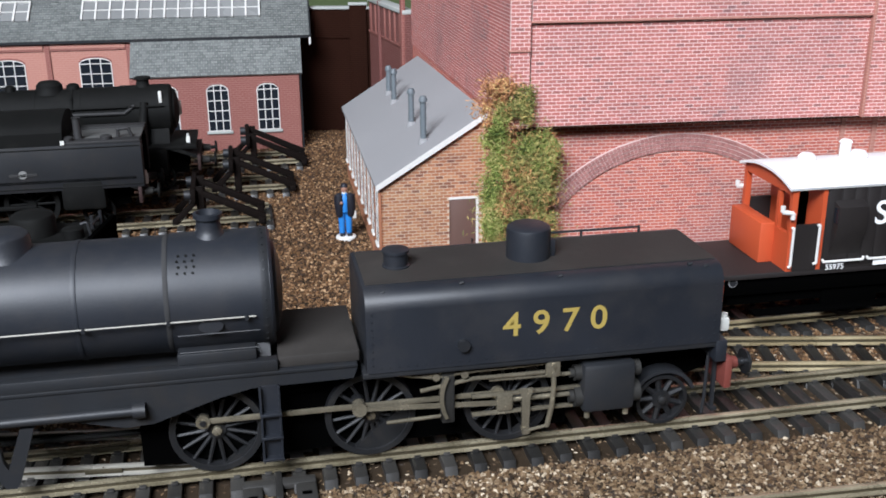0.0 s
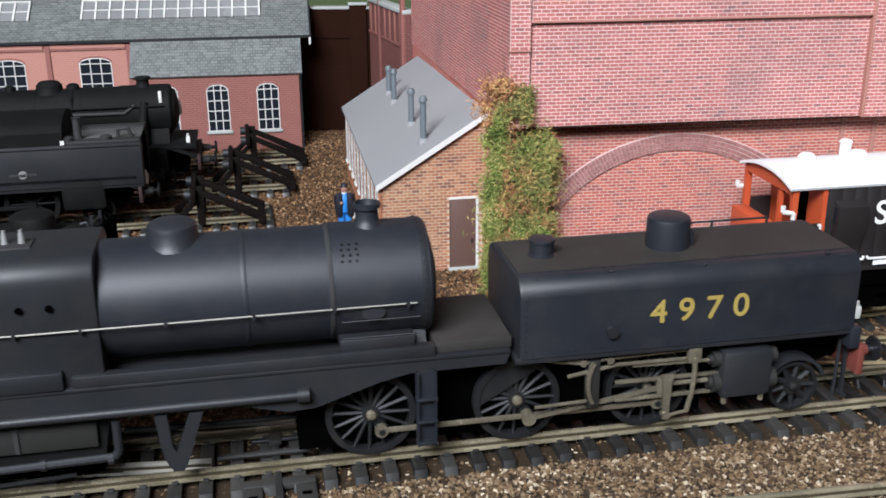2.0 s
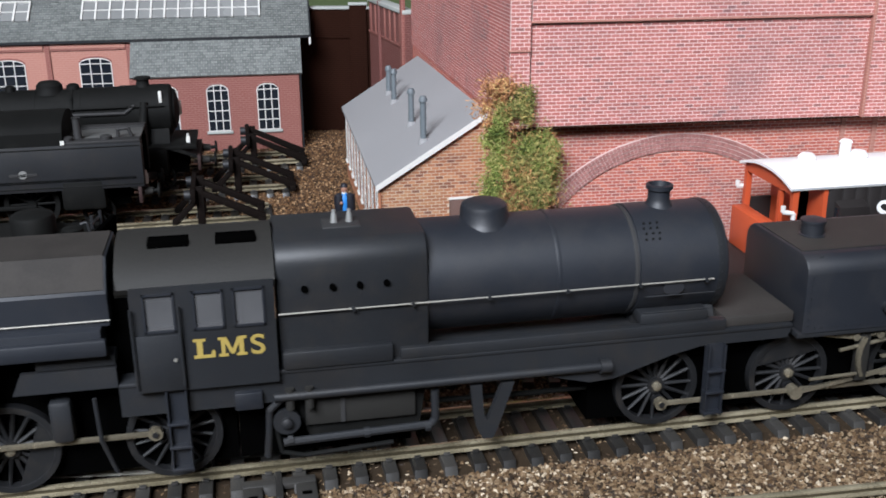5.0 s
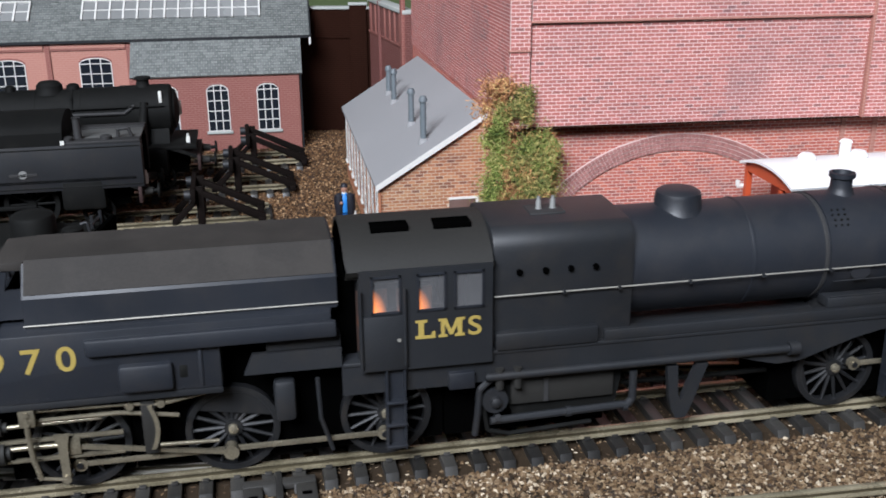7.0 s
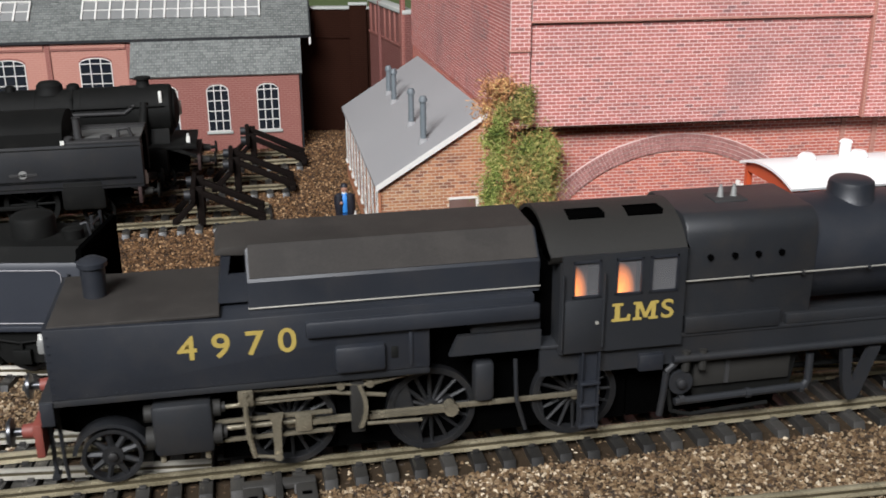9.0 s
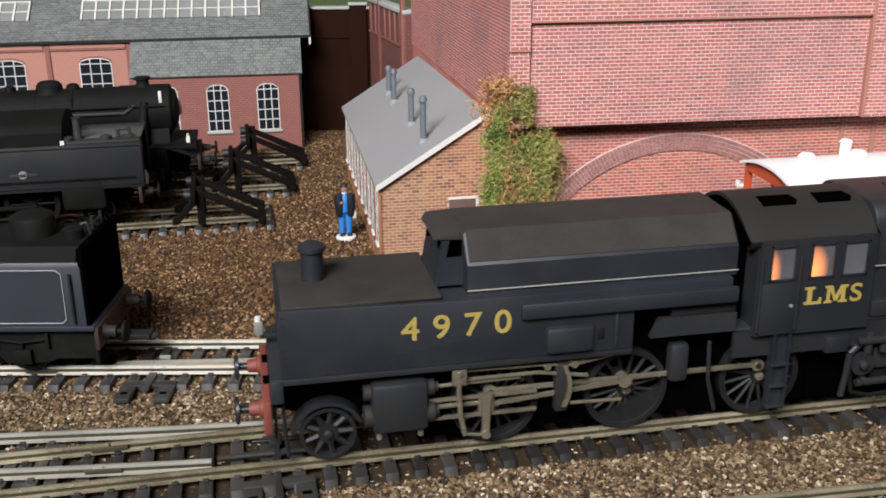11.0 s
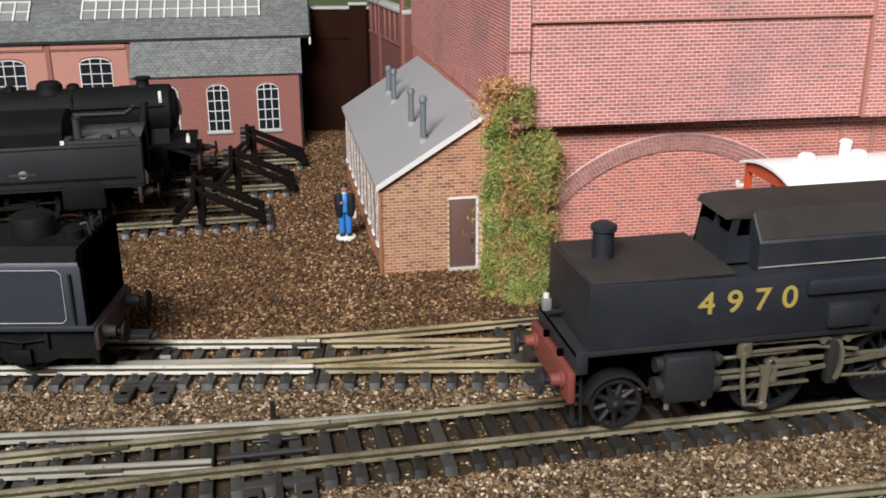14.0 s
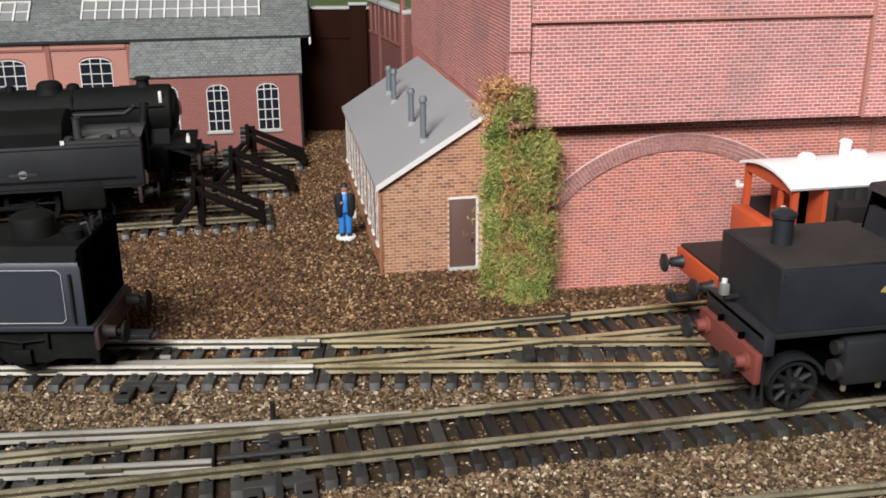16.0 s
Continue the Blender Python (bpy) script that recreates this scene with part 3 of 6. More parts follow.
def big_building():
    """Tall red-brick building: an arched lower storey and an upper storey that stands out over it."""
    t = thing("brick_warehouse", "tall pink-red brick building with overhanging upper storey and blind arch", "building", at(20.6, 312.6, 0, 7))
    # lower storey, set 6.2 back; local x runs along the front
    W, H = 190.0, 59.0
    cx = 57.3

    rr, zc = 56.6, -4.0            # outer radius and centre of the arch ring
    brick_wall(t, W, H, 2.75, 1.07, 0.26, BRICK_LOW, MORTAR_LOW, at(0, 6.2, 0), lambda x, z: not (51.4 ** 2 < (x - cx) ** 2 + (z - zc) ** 2 < (rr - 0.9) ** 2), seed=2)
    vs, fs = [], []
    for k in range(4):
        r0, r1 = 51.1 + k * 1.36, 51.1 + k * 1.36 + 1.12
        n = 132
        for i in range(n):
            a0, a1 = math.pi * (i + 0.06) / n, math.pi * (i + 0.94) / n
            if (zc + r0 * math.sin(a0)) < 0:
                continue
            b = len(vs)
            quad = [(cx + r * math.cos(a), zc + r * math.sin(a)) for r, a in ((r0, a0), (r1, a0), (r1, a1), (r0, a1))]
            vs += [(x, -0.7, z) for x, z in quad] + [(x, 0.1, z) for x, z in quad]
            fs += (BOXF + b).tolist()
    ring = raw("arch_ring", vs, fs, BRICK_ARCH, t)
    ring.matrix_basis = at(0, 6.2, 0)
    tagged(ring, "four rings of purple arch bricks", kind="stuff")
    bm = bmesh.new()
    pts = [(cx + r * math.cos(a), zc + r * math.sin(a)) for r, rng_ in ((50.9, range(0, 61)), (56.6, range(60, -1, -1))) for a in [math.pi * i / 60 for i in rng_]]
    prism(bm, pts, "y", -0.45, 0.5)
    ob = part("arch_bed", bm, ARCHBED, t)
    ob.matrix_basis = at(0, 6.2, 0)
    for x in (112.0, 123.0):
        part("pilaster_strip", made(box, x, x + 1.6, 5.6, 6.6, 0, 57), SHED_PINK, t)
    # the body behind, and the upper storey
    part("core", made(prism, [(1.0, 7.8), (200, 7.8), (200, 176), (-10.5, 176)], "z", 0, 58.4), SHADEWALL, t)
    part("upper_core", made(prism, [(1.2, 1.4), (200, 1.4), (200, 176), (-11.5, 176)], "z", 58.4, 160), SHADEWALL, t)
    brick_wall(t, 109.0, 31.6, 2.75, 1.12, 0.25, BRICK_BIG, MORTAR, at(6.6, 0.2, 57.6), singles=300, stretch=(20, 62, 4, 31.6), single_mat=BRICK_ONE, seed=7)
    brick_wall(t, 109.0, 60.0, 2.75, 1.12, 0.25, BRICK_BIG, MORTAR, at(6.6, -0.9, 90.2), seed=8)
    part("string_course", made(box, 6.0, 115.6, -1.2, 1.0, 89.5, 90.2, 0.15), SHED_PINK, t)
    part("string_course", made(box, -0.4, 6.2, -1.5, 1.0, 81.0, 81.7, 0.15), SHED_PINK, t)
    for x, w in ((0.0, 6.1), (115.6, 60.0)):
        brick_wall(t, w, 24.0, 2.75, 1.12, 0.25, BRICK_BIG, MORTAR, at(x, -0.9, 57.4), seed=9)
        brick_wall(t, w, 70.0, 2.75, 1.12, 0.25, BRICK_BIG, MORTAR, at(x, -1.4, 81.6), seed=10)
    part("corner_bead", made(box, 114.6, 115.6, -1.6, 0.5, 57.4, 150, 0.3), SHED_PINK, t)
    # dark soffit colour paints the shadow line under the overhang
    part("soffit", made(box, 0, 176, 0.3, 7.0, 56.9, 57.5), SHADEWALL, t)
    # side that looks to the yard, seen at a slant
    brick_wall(t, 178.0, 102.0, 2.75, 1.12, 0.25, BRICK_BIG, MORTAR, at(-13.0, 177.5, 58.0, -85.8), seed=11)
    brick_wall(t, 170.0, 58.0, 2.75, 1.07, 0.26, BRICK_LOW, MORTAR_LOW, at(-12.6, 177.2, 0, -85.8), seed=12)
    return t


big_building()


def hut():
    """Lean-to brick hut against the side of the tall building."""
    t = thing("lean_to_hut", "mixed-brick lean-to hut with plain grey roof and brown door", "hut", at(-21.4, 336.6, 0, 10))
    W, D, H0, H1 = 38.5, 133.0, 32.6, 56.5
    door = (24.0, 34.2, 26.8)

    def inside(x, z):
        return z < H0 + (H1 - H0) * x / W - 0.6 and not (door[0] - 0.6 < x < door[1] + 0.6 and z < door[2] + 0.5)
    brick_wall(t, W, H1, 2.75, 1.12, 0.24, BRICK_HUT, MORTAR_HUT, at(0, 0, 0), inside, singles=220, stretch=(0, 23, 4, 33), poly=[(0, 0), (W, 0), (W, H1), (0, H0)], seed=4,
               single_mat=ramped("stock_brick_piece", [(0.0, (0.16, 0.075, 0.05)), (0.25, (0.29, 0.125, 0.063)), (0.7, (0.36, 0.17, 0.085)), (1.0, (0.42, 0.23, 0.12))], rough=0.7, piece="object", spread=0.15, stain=0.3))
    wins = [8.5 + 13.2 * i for i in range(10)]
    brick_wall(t, D, H0, 2.75, 1.12, 0.24, BRICK_HUT, MORTAR_HUT, at(0, D, 0, -90), lambda x, z: not any(abs(D - x - w) < 2.8 and 9 < z < 29 for w in wins), seed=6)
    for w in wins:
        win = part("window", made(box, -0.25, 0.3, w - 2.6, w + 2.6, 9.3, 28.7), GLASSDARK, t)
        bm = bmesh.new()
        for y in (w - 2.6, w + 2.2):
            box(bm, -0.4, 0.1, y, y + 0.4, 9.3, 28.7)
        for z in (9.0, 15.5, 22.0, 28.3):
            box(bm, -0.38, 0.05, w - 2.6, w + 2.6, z, z + 0.5)
        part("window_frame", bm, WHITE, win, "white glazing bars")
        part("window_sill", made(box, -0.9, 0.2, w - 3.0, w + 3.0, 8.2, 9.0, 0.15), WHITE, win)
    # roof slab over the gable slope
    k = (H1 - H0) / W
    part("roof", made(prism, [(-1.6, H0 - 1.6 * k), (W + 0.6, H1 + 0.6 * k), (W + 0.6, H1 + 0.6 * k + 1.1), (-1.6, H0 - 1.6 * k + 1.1)], "y", -1.2, D), HUTROOF, t, "plain grey card roof")
    part("bargeboard", made(prism, [(-1.5, H0 - 1.5 * k - 0.9), (W + 0.5, H1 + 0.5 * k - 0.9), (W + 0.5, H1 + 0.5 * k + 1.0), (-1.5, H0 - 1.5 * k + 1.0)], "y", -1.9, -1.2), WHITE, t, "white bargeboard")
    part("corner_post", made(box, -0.55, 0.4, -0.6, 0.6, 0, H0 - 0.8, 0.15), BRICK_HUT, t)
    d = part("door", made(box, door[0] + 0.4, door[1] - 0.8, -0.35, 0.4, 1.2, door[2] - 0.7, 0.12), DOORBROWN, t, "brown painted plank door")
    part("door_handle", made(rod, (door[1] - 2.2, -0.4, 10.0), (door[1] - 2.2, -0.9, 11.6), 0.3), BLACK, d)
    bm = bmesh.new()
    box(bm, door[0], door[0] + 0.4, -0.6, 0.2, 1.2, door[2] - 0.6)
    part("door_jamb", bm, DOORBROWN, t)
    part("door_jamb", made(box, door[1] - 0.8, door[1] + 0.1, -0.6, 0.2, 1.2, door[2] - 0.6), WHITE, t)
    part("door_head", made(box, door[0], door[1] + 0.1, -0.6, 0.2, door[2] - 0.6, door[2] + 0.2), WHITE, t)
    part("door_step", made(box, door[0] - 0.4, door[1] + 0.8, -1.4, 0.3, 0.0, 1.2, 0.15), COPING, t)
    # four vent pipes through the roof
    for x, y, top in ((17.1, 11.5, 60.3), (17.0, 39.3, 57.8), (16.4, 84.0, 57.6), (16.6, 102.5, 55.8)):
        z0 = H0 + k * x - 0.5
        bm = bmesh.new()
        turned(bm, [(1.1, 0), (1.1, top - z0 - 2.0), (1.5, top - z0 - 2.0), (1.5, top - z0 - 1.2), (1.0, top - z0)], (x, y, z0), 16)
        v = part("vent_pipe", bm, PIPEGREY, t)
        part("collar", made(turned, [(1.9, 0), (1.6, 2.2)], (x, y, z0 + 0.6), 12), HUTROOF, v)
    return t


hut()


def slates(parent, x0, x1, m, length, bed=0.8, course=1.75, width=2.5, seed=1):
    """Overlapping slates laid up a slope: local x along the eaves, y up the slope."""
    rng = random.Random(seed)
    ob = part("roof_slab", made(box, x0, x1, 0, length, -bed, 0), SLATEBED, parent)
    ob.matrix_basis = m
    vs, fs = [], []
    for j in range(int(length / course)):
        y = j * course
        x = x0 - (width / 2 if j % 2 else 0)
        while x < x1:
            a, b = max(x + 0.1, x0), min(x + width - 0.1, x1)
            x += width
            if b - a < 0.4:
                continue
            n = len(vs)
            h = 0.3 + rng.uniform(-0.06, 0.06)
            vs += [(a, y, 0), (b, y, 0), (b, y, h), (a, y, h), (a, y + course * 1.15, 0.05), (b, y + course * 1.15, 0.05)]
            fs += [[n, n + 1, n + 2, n + 3], [n + 3, n + 2, n + 5, n + 4], [n, n + 3, n + 4], [n + 1, n + 5, n + 2]]
    ob = raw("slating", vs, fs, SLATE, parent)
    ob.matrix_basis = m
    tagged(ob, "grey slates in courses", kind="stuff")


def arched_window(parent, x, z, w, h, y=0.0):
    """Cast-iron window with a curved head, white bars and dark panes, on a wall that faces -y."""
    pts = [(x - w / 2, z), (x + w / 2, z), (x + w / 2, z + h * 0.88)] + [(x + w / 2 * math.cos(a), z + h * 0.88 + h * 0.12 * math.sin(a)) for a in [math.pi * i / 10 for i in range(1, 10)]] + [(x - w / 2, z + h * 0.88)]
    win = part("window", made(prism, pts, "y", y - 0.15, y + 0.3), GLASSDARK, parent)
    bm = bmesh.new()
    for i in range(4):
        a = x - w / 2 + w * i / 3
        top = z + h * (0.88 + 0.12 * math.sqrt(max(0, 1 - ((a - x) / (w / 2)) ** 2)))
        box(bm, a - 0.22, a + 0.22, y - 0.5, y - 0.15, z, top)
    for j in range(5):
        box(bm, x - w / 2, x + w / 2, y - 0.46, y - 0.13, z + h * 0.88 * j / 4 - 0.2, z + h * 0.88 * j / 4 + 0.2)
    for a, b in zip(pts[2:], pts[3:]):
        rod(bm, (a[0], y - 0.3, a[1]), (b[0], y - 0.3, b[1]), 0.28, 6)
    part("window_frame", bm, WHITE, win, "white glazing bars")
    part("window_sill", made(box, x - w / 2 - 1.2, x + w / 2 + 1.2, y - 1.0, y + 0.2, z - 1.5, z - 0.1, 0.2), COPING, win, "pale stone sill")
    ring = bmesh.new()
    for a, b in zip(pts[2:], pts[3:]):
        rod(ring, (a[0], y - 0.1, a[1] + 0.7), (b[0], y - 0.1, b[1] + 0.7), 0.55, 6)
    part("arch_head", ring, SHED_RED, win)


def engine_shed():
    """Long brick engine shed with a slated lean-to and skylights; local origin at the lean-to's front corner."""
    t = thing("engine_shed", "red brick engine shed with slate roofs, skylights and white arched windows", "building", at(-72.7, 521.7, 0, 8))
    part("lean_to_wall", made(box, -82, 0, 0, 15, 0, 39.4), SHED_RED, t)
    part("main_wall", made(box, -260, 0.5, 15, 17, 0, 57), SHED_PINK, t)
    part("side_wall", made(box, -1.5, 0.5, 17, 90, 0, 57), SHED_RED, t)
    part("downpipe", made(rod, (0.9, -0.4, 0), (0.9, -0.4, 39), 0.5), BLACK, t)
    for x in (-16.0, -41.0):
        arched_window(t, x, 10.7, 10.6, 23.5)
    arched_window(t, -66.0, 10.7, 10.6, 23.5)
    for x in (-101.5, -143.5, -186.0):
        arched_window(t, x, 24.0, 15.5, 23.0, 15.0)
    for x in (-84.5, -124.0, -168.0):
        part("wall_pier", made(box, x - 1.2, x + 1.2, 14.0, 15.1, 0, 55), SHED_RED, t)
    for x0, x1 in ((-122.5, -86.0), (-166, -126)):
        part("panel_head", made(box, x0, x1, 14.3, 15.1, 51.2, 52.2), SHED_RED, t)
        part("panel_band", made(box, x0, x1, 14.0, 15.1, 52.2, 57.0), SHED_PINK, t)
    # roofs: the lean-to, then the main slope
    a = math.degrees(math.atan2(56.5 - 39.6, 15.5))
    slates(t, -83.0, 1.8, pose(0, -1.6 * MM, 39.2 * MM, a, 0, 0), 24.0, seed=3)
    slates(t, -262, 6.6, pose(0, 12.5 * MM, 56.2 * MM, 36, 0, 0), 70.0, seed=4)
    part("eaves_board", made(box, -262, 6.6, 12.4, 13.4, 54.9, 56.2), BLACK, t)
    part("verge_board", made(prism, [(12.6, 55.4), (69, 96.4), (69, 97.6), (12.6, 56.8)], "x", 6.6, 7.4), BLACK, t)
    part("finial", made(box, 6.2, 7.2, 12.2, 13.0, 51.5, 55.0), WHITE, t)
    # skylights in the main slope
    for x0, x1, cols in ((-107.5, -18.5, 13), (-190.0, -133.5, 8)):
        m = pose(0, 12.5 * MM, 56.2 * MM, 36, 0, 0)
        g = part("skylight", made(box, x0, x1, 14.5, 27.5, 0.3, 0.75), plain("dusty_skylight_glass", (0.27, 0.275, 0.27), (0.17, 0.172, 0.17), rough=0.25, scale=300, stain=0.5), t, "row of dusty skylight panes")
        g.matrix_basis = m
        bm = bmesh.new()
        for i in range(cols + 1):
            x = x0 + (x1 - x0) * i / cols
            box(bm, x - 0.45, x + 0.45, 14.0, 28.0, 0.5, 1.5)
        for y in (27.4, ):
            box(bm, x0, x1, y, y + 0.9, 0.45, 1.4)
        box(bm, x0, x1, 20.6, 21.1, 0.5, 1.1)
        part("skylight_frame", bm, WHITE, g, "white painted bars")
    return t


engine_shed()


def yard_walls():
    # the shed's shadow on this wall is put into its brick colour
    t = thing("boundary_wall", "brown brick boundary wall, shed's shade in its colour, with pale coping", "wall", at(-100, 560, 0, 0), kind="structure")
    part("wall_body", made(box, -60, 66, 0, 4, 0, 66.2), SHADEWALL, t)
    part("coping", made(box, -60, 66, -1.0, 5, 66.2, 67.6, 0.3), COPING, t)
    part("string_course", made(box, -60, 66, -0.7, 0.2, 51.0, 52.0), SHADEWALL, t)
    pier = part("pier", made(box, 51, 60, -1.6, 0.2, 0, 68.4, 0.2), SHADEWALL, t)
    part("pier_cap", made(box, 50.4, 60.6, -2.2, 1.0, 68.4, 69.8, 0.2), COPING, pier)
    s = thing("boundary_wall", "red brick side wall with panelled parapet and pale stone coping", "wall", at(-38.0, 552, 0, -71.5), kind="structure")
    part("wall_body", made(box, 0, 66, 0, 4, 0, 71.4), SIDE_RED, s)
    part("coping", made(box, 0, 66, -1.2, 5.0, 71.4, 73.4, 0.3), COPING, s, "pale grey stone coping")
    part("string_course", made(box, 0, 66, -0.5, 0.5, 55.5, 56.5), SHED_RED, s)
    for i in range(7):
        part("parapet_rib", made(box, 3 + 9 * i, 5 + 9 * i, -0.6, 0.4, 56.5, 71.4, 0.15), SHED_RED, s)
    part("end_pilaster", made(box, 62.5, 65.5, -1.6, 0.4, 0, 110, 0.2), SHED_RED, s)
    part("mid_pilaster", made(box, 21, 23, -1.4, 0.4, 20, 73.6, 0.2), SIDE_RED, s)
    g = part("grass_bank", made(box, -500, 500, 580, 1090, 0, 54), GRASS)
    tagged(g, "green scenic grass bank behind the walls", "grass bank", kind="structure")


yard_walls()


# ---- the moving locomotive ----
# Millimetres along the engine from its datum, sideways (the far side positive) and up from the ground.
SECONDS = [0, 0.5, 1, 1.5, 2, 2.5, 3, 3.5, 4, 6.5, 7, 7.5, 8, 8.5, 9, 11.5, 12, 12.5, 13, 13.5, 14, 14.5, 15, 15.5, 16]
RUN = [0, 2.4, 10.7, 22.5, 34.5, 46.4, 58.1, 70.4, 80.4, 138.3, 150.6, 162.3, 174.8, 186.3, 195.5, 254.6, 266.1, 279.0, 290.1, 301.6, 311.7, 323.0, 334.2, 346.5, 358.0]
MIRROR = -219.4       # the rear engine unit is the front one turned round
DRIVERS = (13.2, -19.0, -53.4)
PONY = {True: 51.8, False: 52.2}      # front and rear unit
WHEEL_V = 8.5         # wheels stand over the rail heads
R_DRIVE, R_PONY, CRANK = 10.4, 6.5, 4.2
MOVERS = []           # (object, kind, u, v, z)
FLAMES = []           # glow plates, moved up and down as firelight that rises and dies in the cab


def run_at(t):
    return float(np.interp(t, SECONDS, RUN))


def wheel(parent, u, v, r, spokes, name="driving_wheel", heavy=False):
    """A spoked wheel about its own centre, the outer face towards side v."""
    s = -1 if v < 0 else 1
    z = RAIL + r
    bm = bmesh.new()
    n = 40
    prof = [(r, 1.2), (r, -1.2), (r * 0.86, -1.2), (r * 0.86, 1.2)]
    rings = [[bm.verts.new((q * math.cos(2 * math.pi * i / n), h, q * math.sin(2 * math.pi * i / n))) for i in range(n)] for q, h in prof]
    for a, b in zip(rings, rings[1:] + rings[:1]):
        for i in range(n):
            bm.faces.new((a[i], a[(i + 1) % n], b[(i + 1) % n], b[i]))
    w = part(name, bm, TREAD, parent, "worn steel tyre")
    bm = bmesh.new()
    for i in range(spokes):
        a = 2 * math.pi * (i + 0.5) / spokes
        rod(bm, (1.2 * math.cos(a), 0, 1.2 * math.sin(a)), (r * 0.88 * math.cos(a), 0, r * 0.88 * math.sin(a)), 0.55 if name == "driving_wheel" else 0.85, 6, 0.42 if name == "driving_wheel" else 0.65)
    turned(bm, [(2.0, -1.1), (2.0, 1.1)], (0, 0, 0), 20, "y")
    if name == "pony_wheel":
        turned(bm, [(r * 0.36, -1.0), (r * 0.36, 1.0)], (0, 0, 0), 20, "y")
    if name == "driving_wheel":
        turned(bm, [(1.5, -1.1), (1.5, 1.1)], (0, 0, CRANK), 16, "y")
        lo, hi = (205, 336) if heavy else (236, 305)
        prism(bm, [(r * 0.87 * math.cos(a), r * 0.87 * math.sin(a)) for a in [radians(d) for d in range(lo, hi, 10)]], "y", -0.9, 0.9)
        rod(bm, (0, 0, CRANK), (0, s * 3.6, CRANK), 0.7)
    part("spokes", bm, WHEEL, w, "black painted spokes")
    part("rim_face", made(rim_face, r, s), WHEEL, w)
    part("hub_boss", made(turned, [(1.2, s * 1.0), (1.1, s * 1.8), (0.5, s * 2.1)] if s > 0 else [(0.5, -2.1), (1.1, -1.8), (1.2, -1.0)], (0, 0, 0), 16, "y"), STEEL if name == "driving_wheel" else WHEEL, w)
    w.matrix_basis = at(u, v, z)
    MOVERS.append((w, "wheel", u, v, z, r))
    return w


def rim_face(bm, r, s):
    n = 40
    q = [(r * 0.99, s * 1.22), (r * 0.99, s * 1.3), (r * 0.88, s * 1.3), (r * 0.88, s * 0.2)]
    rings = [[bm.verts.new((a * math.cos(2 * math.pi * i / n), h, a * math.sin(2 * math.pi * i / n))) for i in range(n)] for a, h in q]
    for a, b in zip(rings, rings[1:]):
        for i in range(n):
            bm.faces.new((a[i], a[(i + 1) % n], b[(i + 1) % n], b[i]))


def phase(t, side=-1, front=True):
    return run_at(t) / R_DRIVE + radians((319 if front else 80) + (0 if side < 0 else 90))


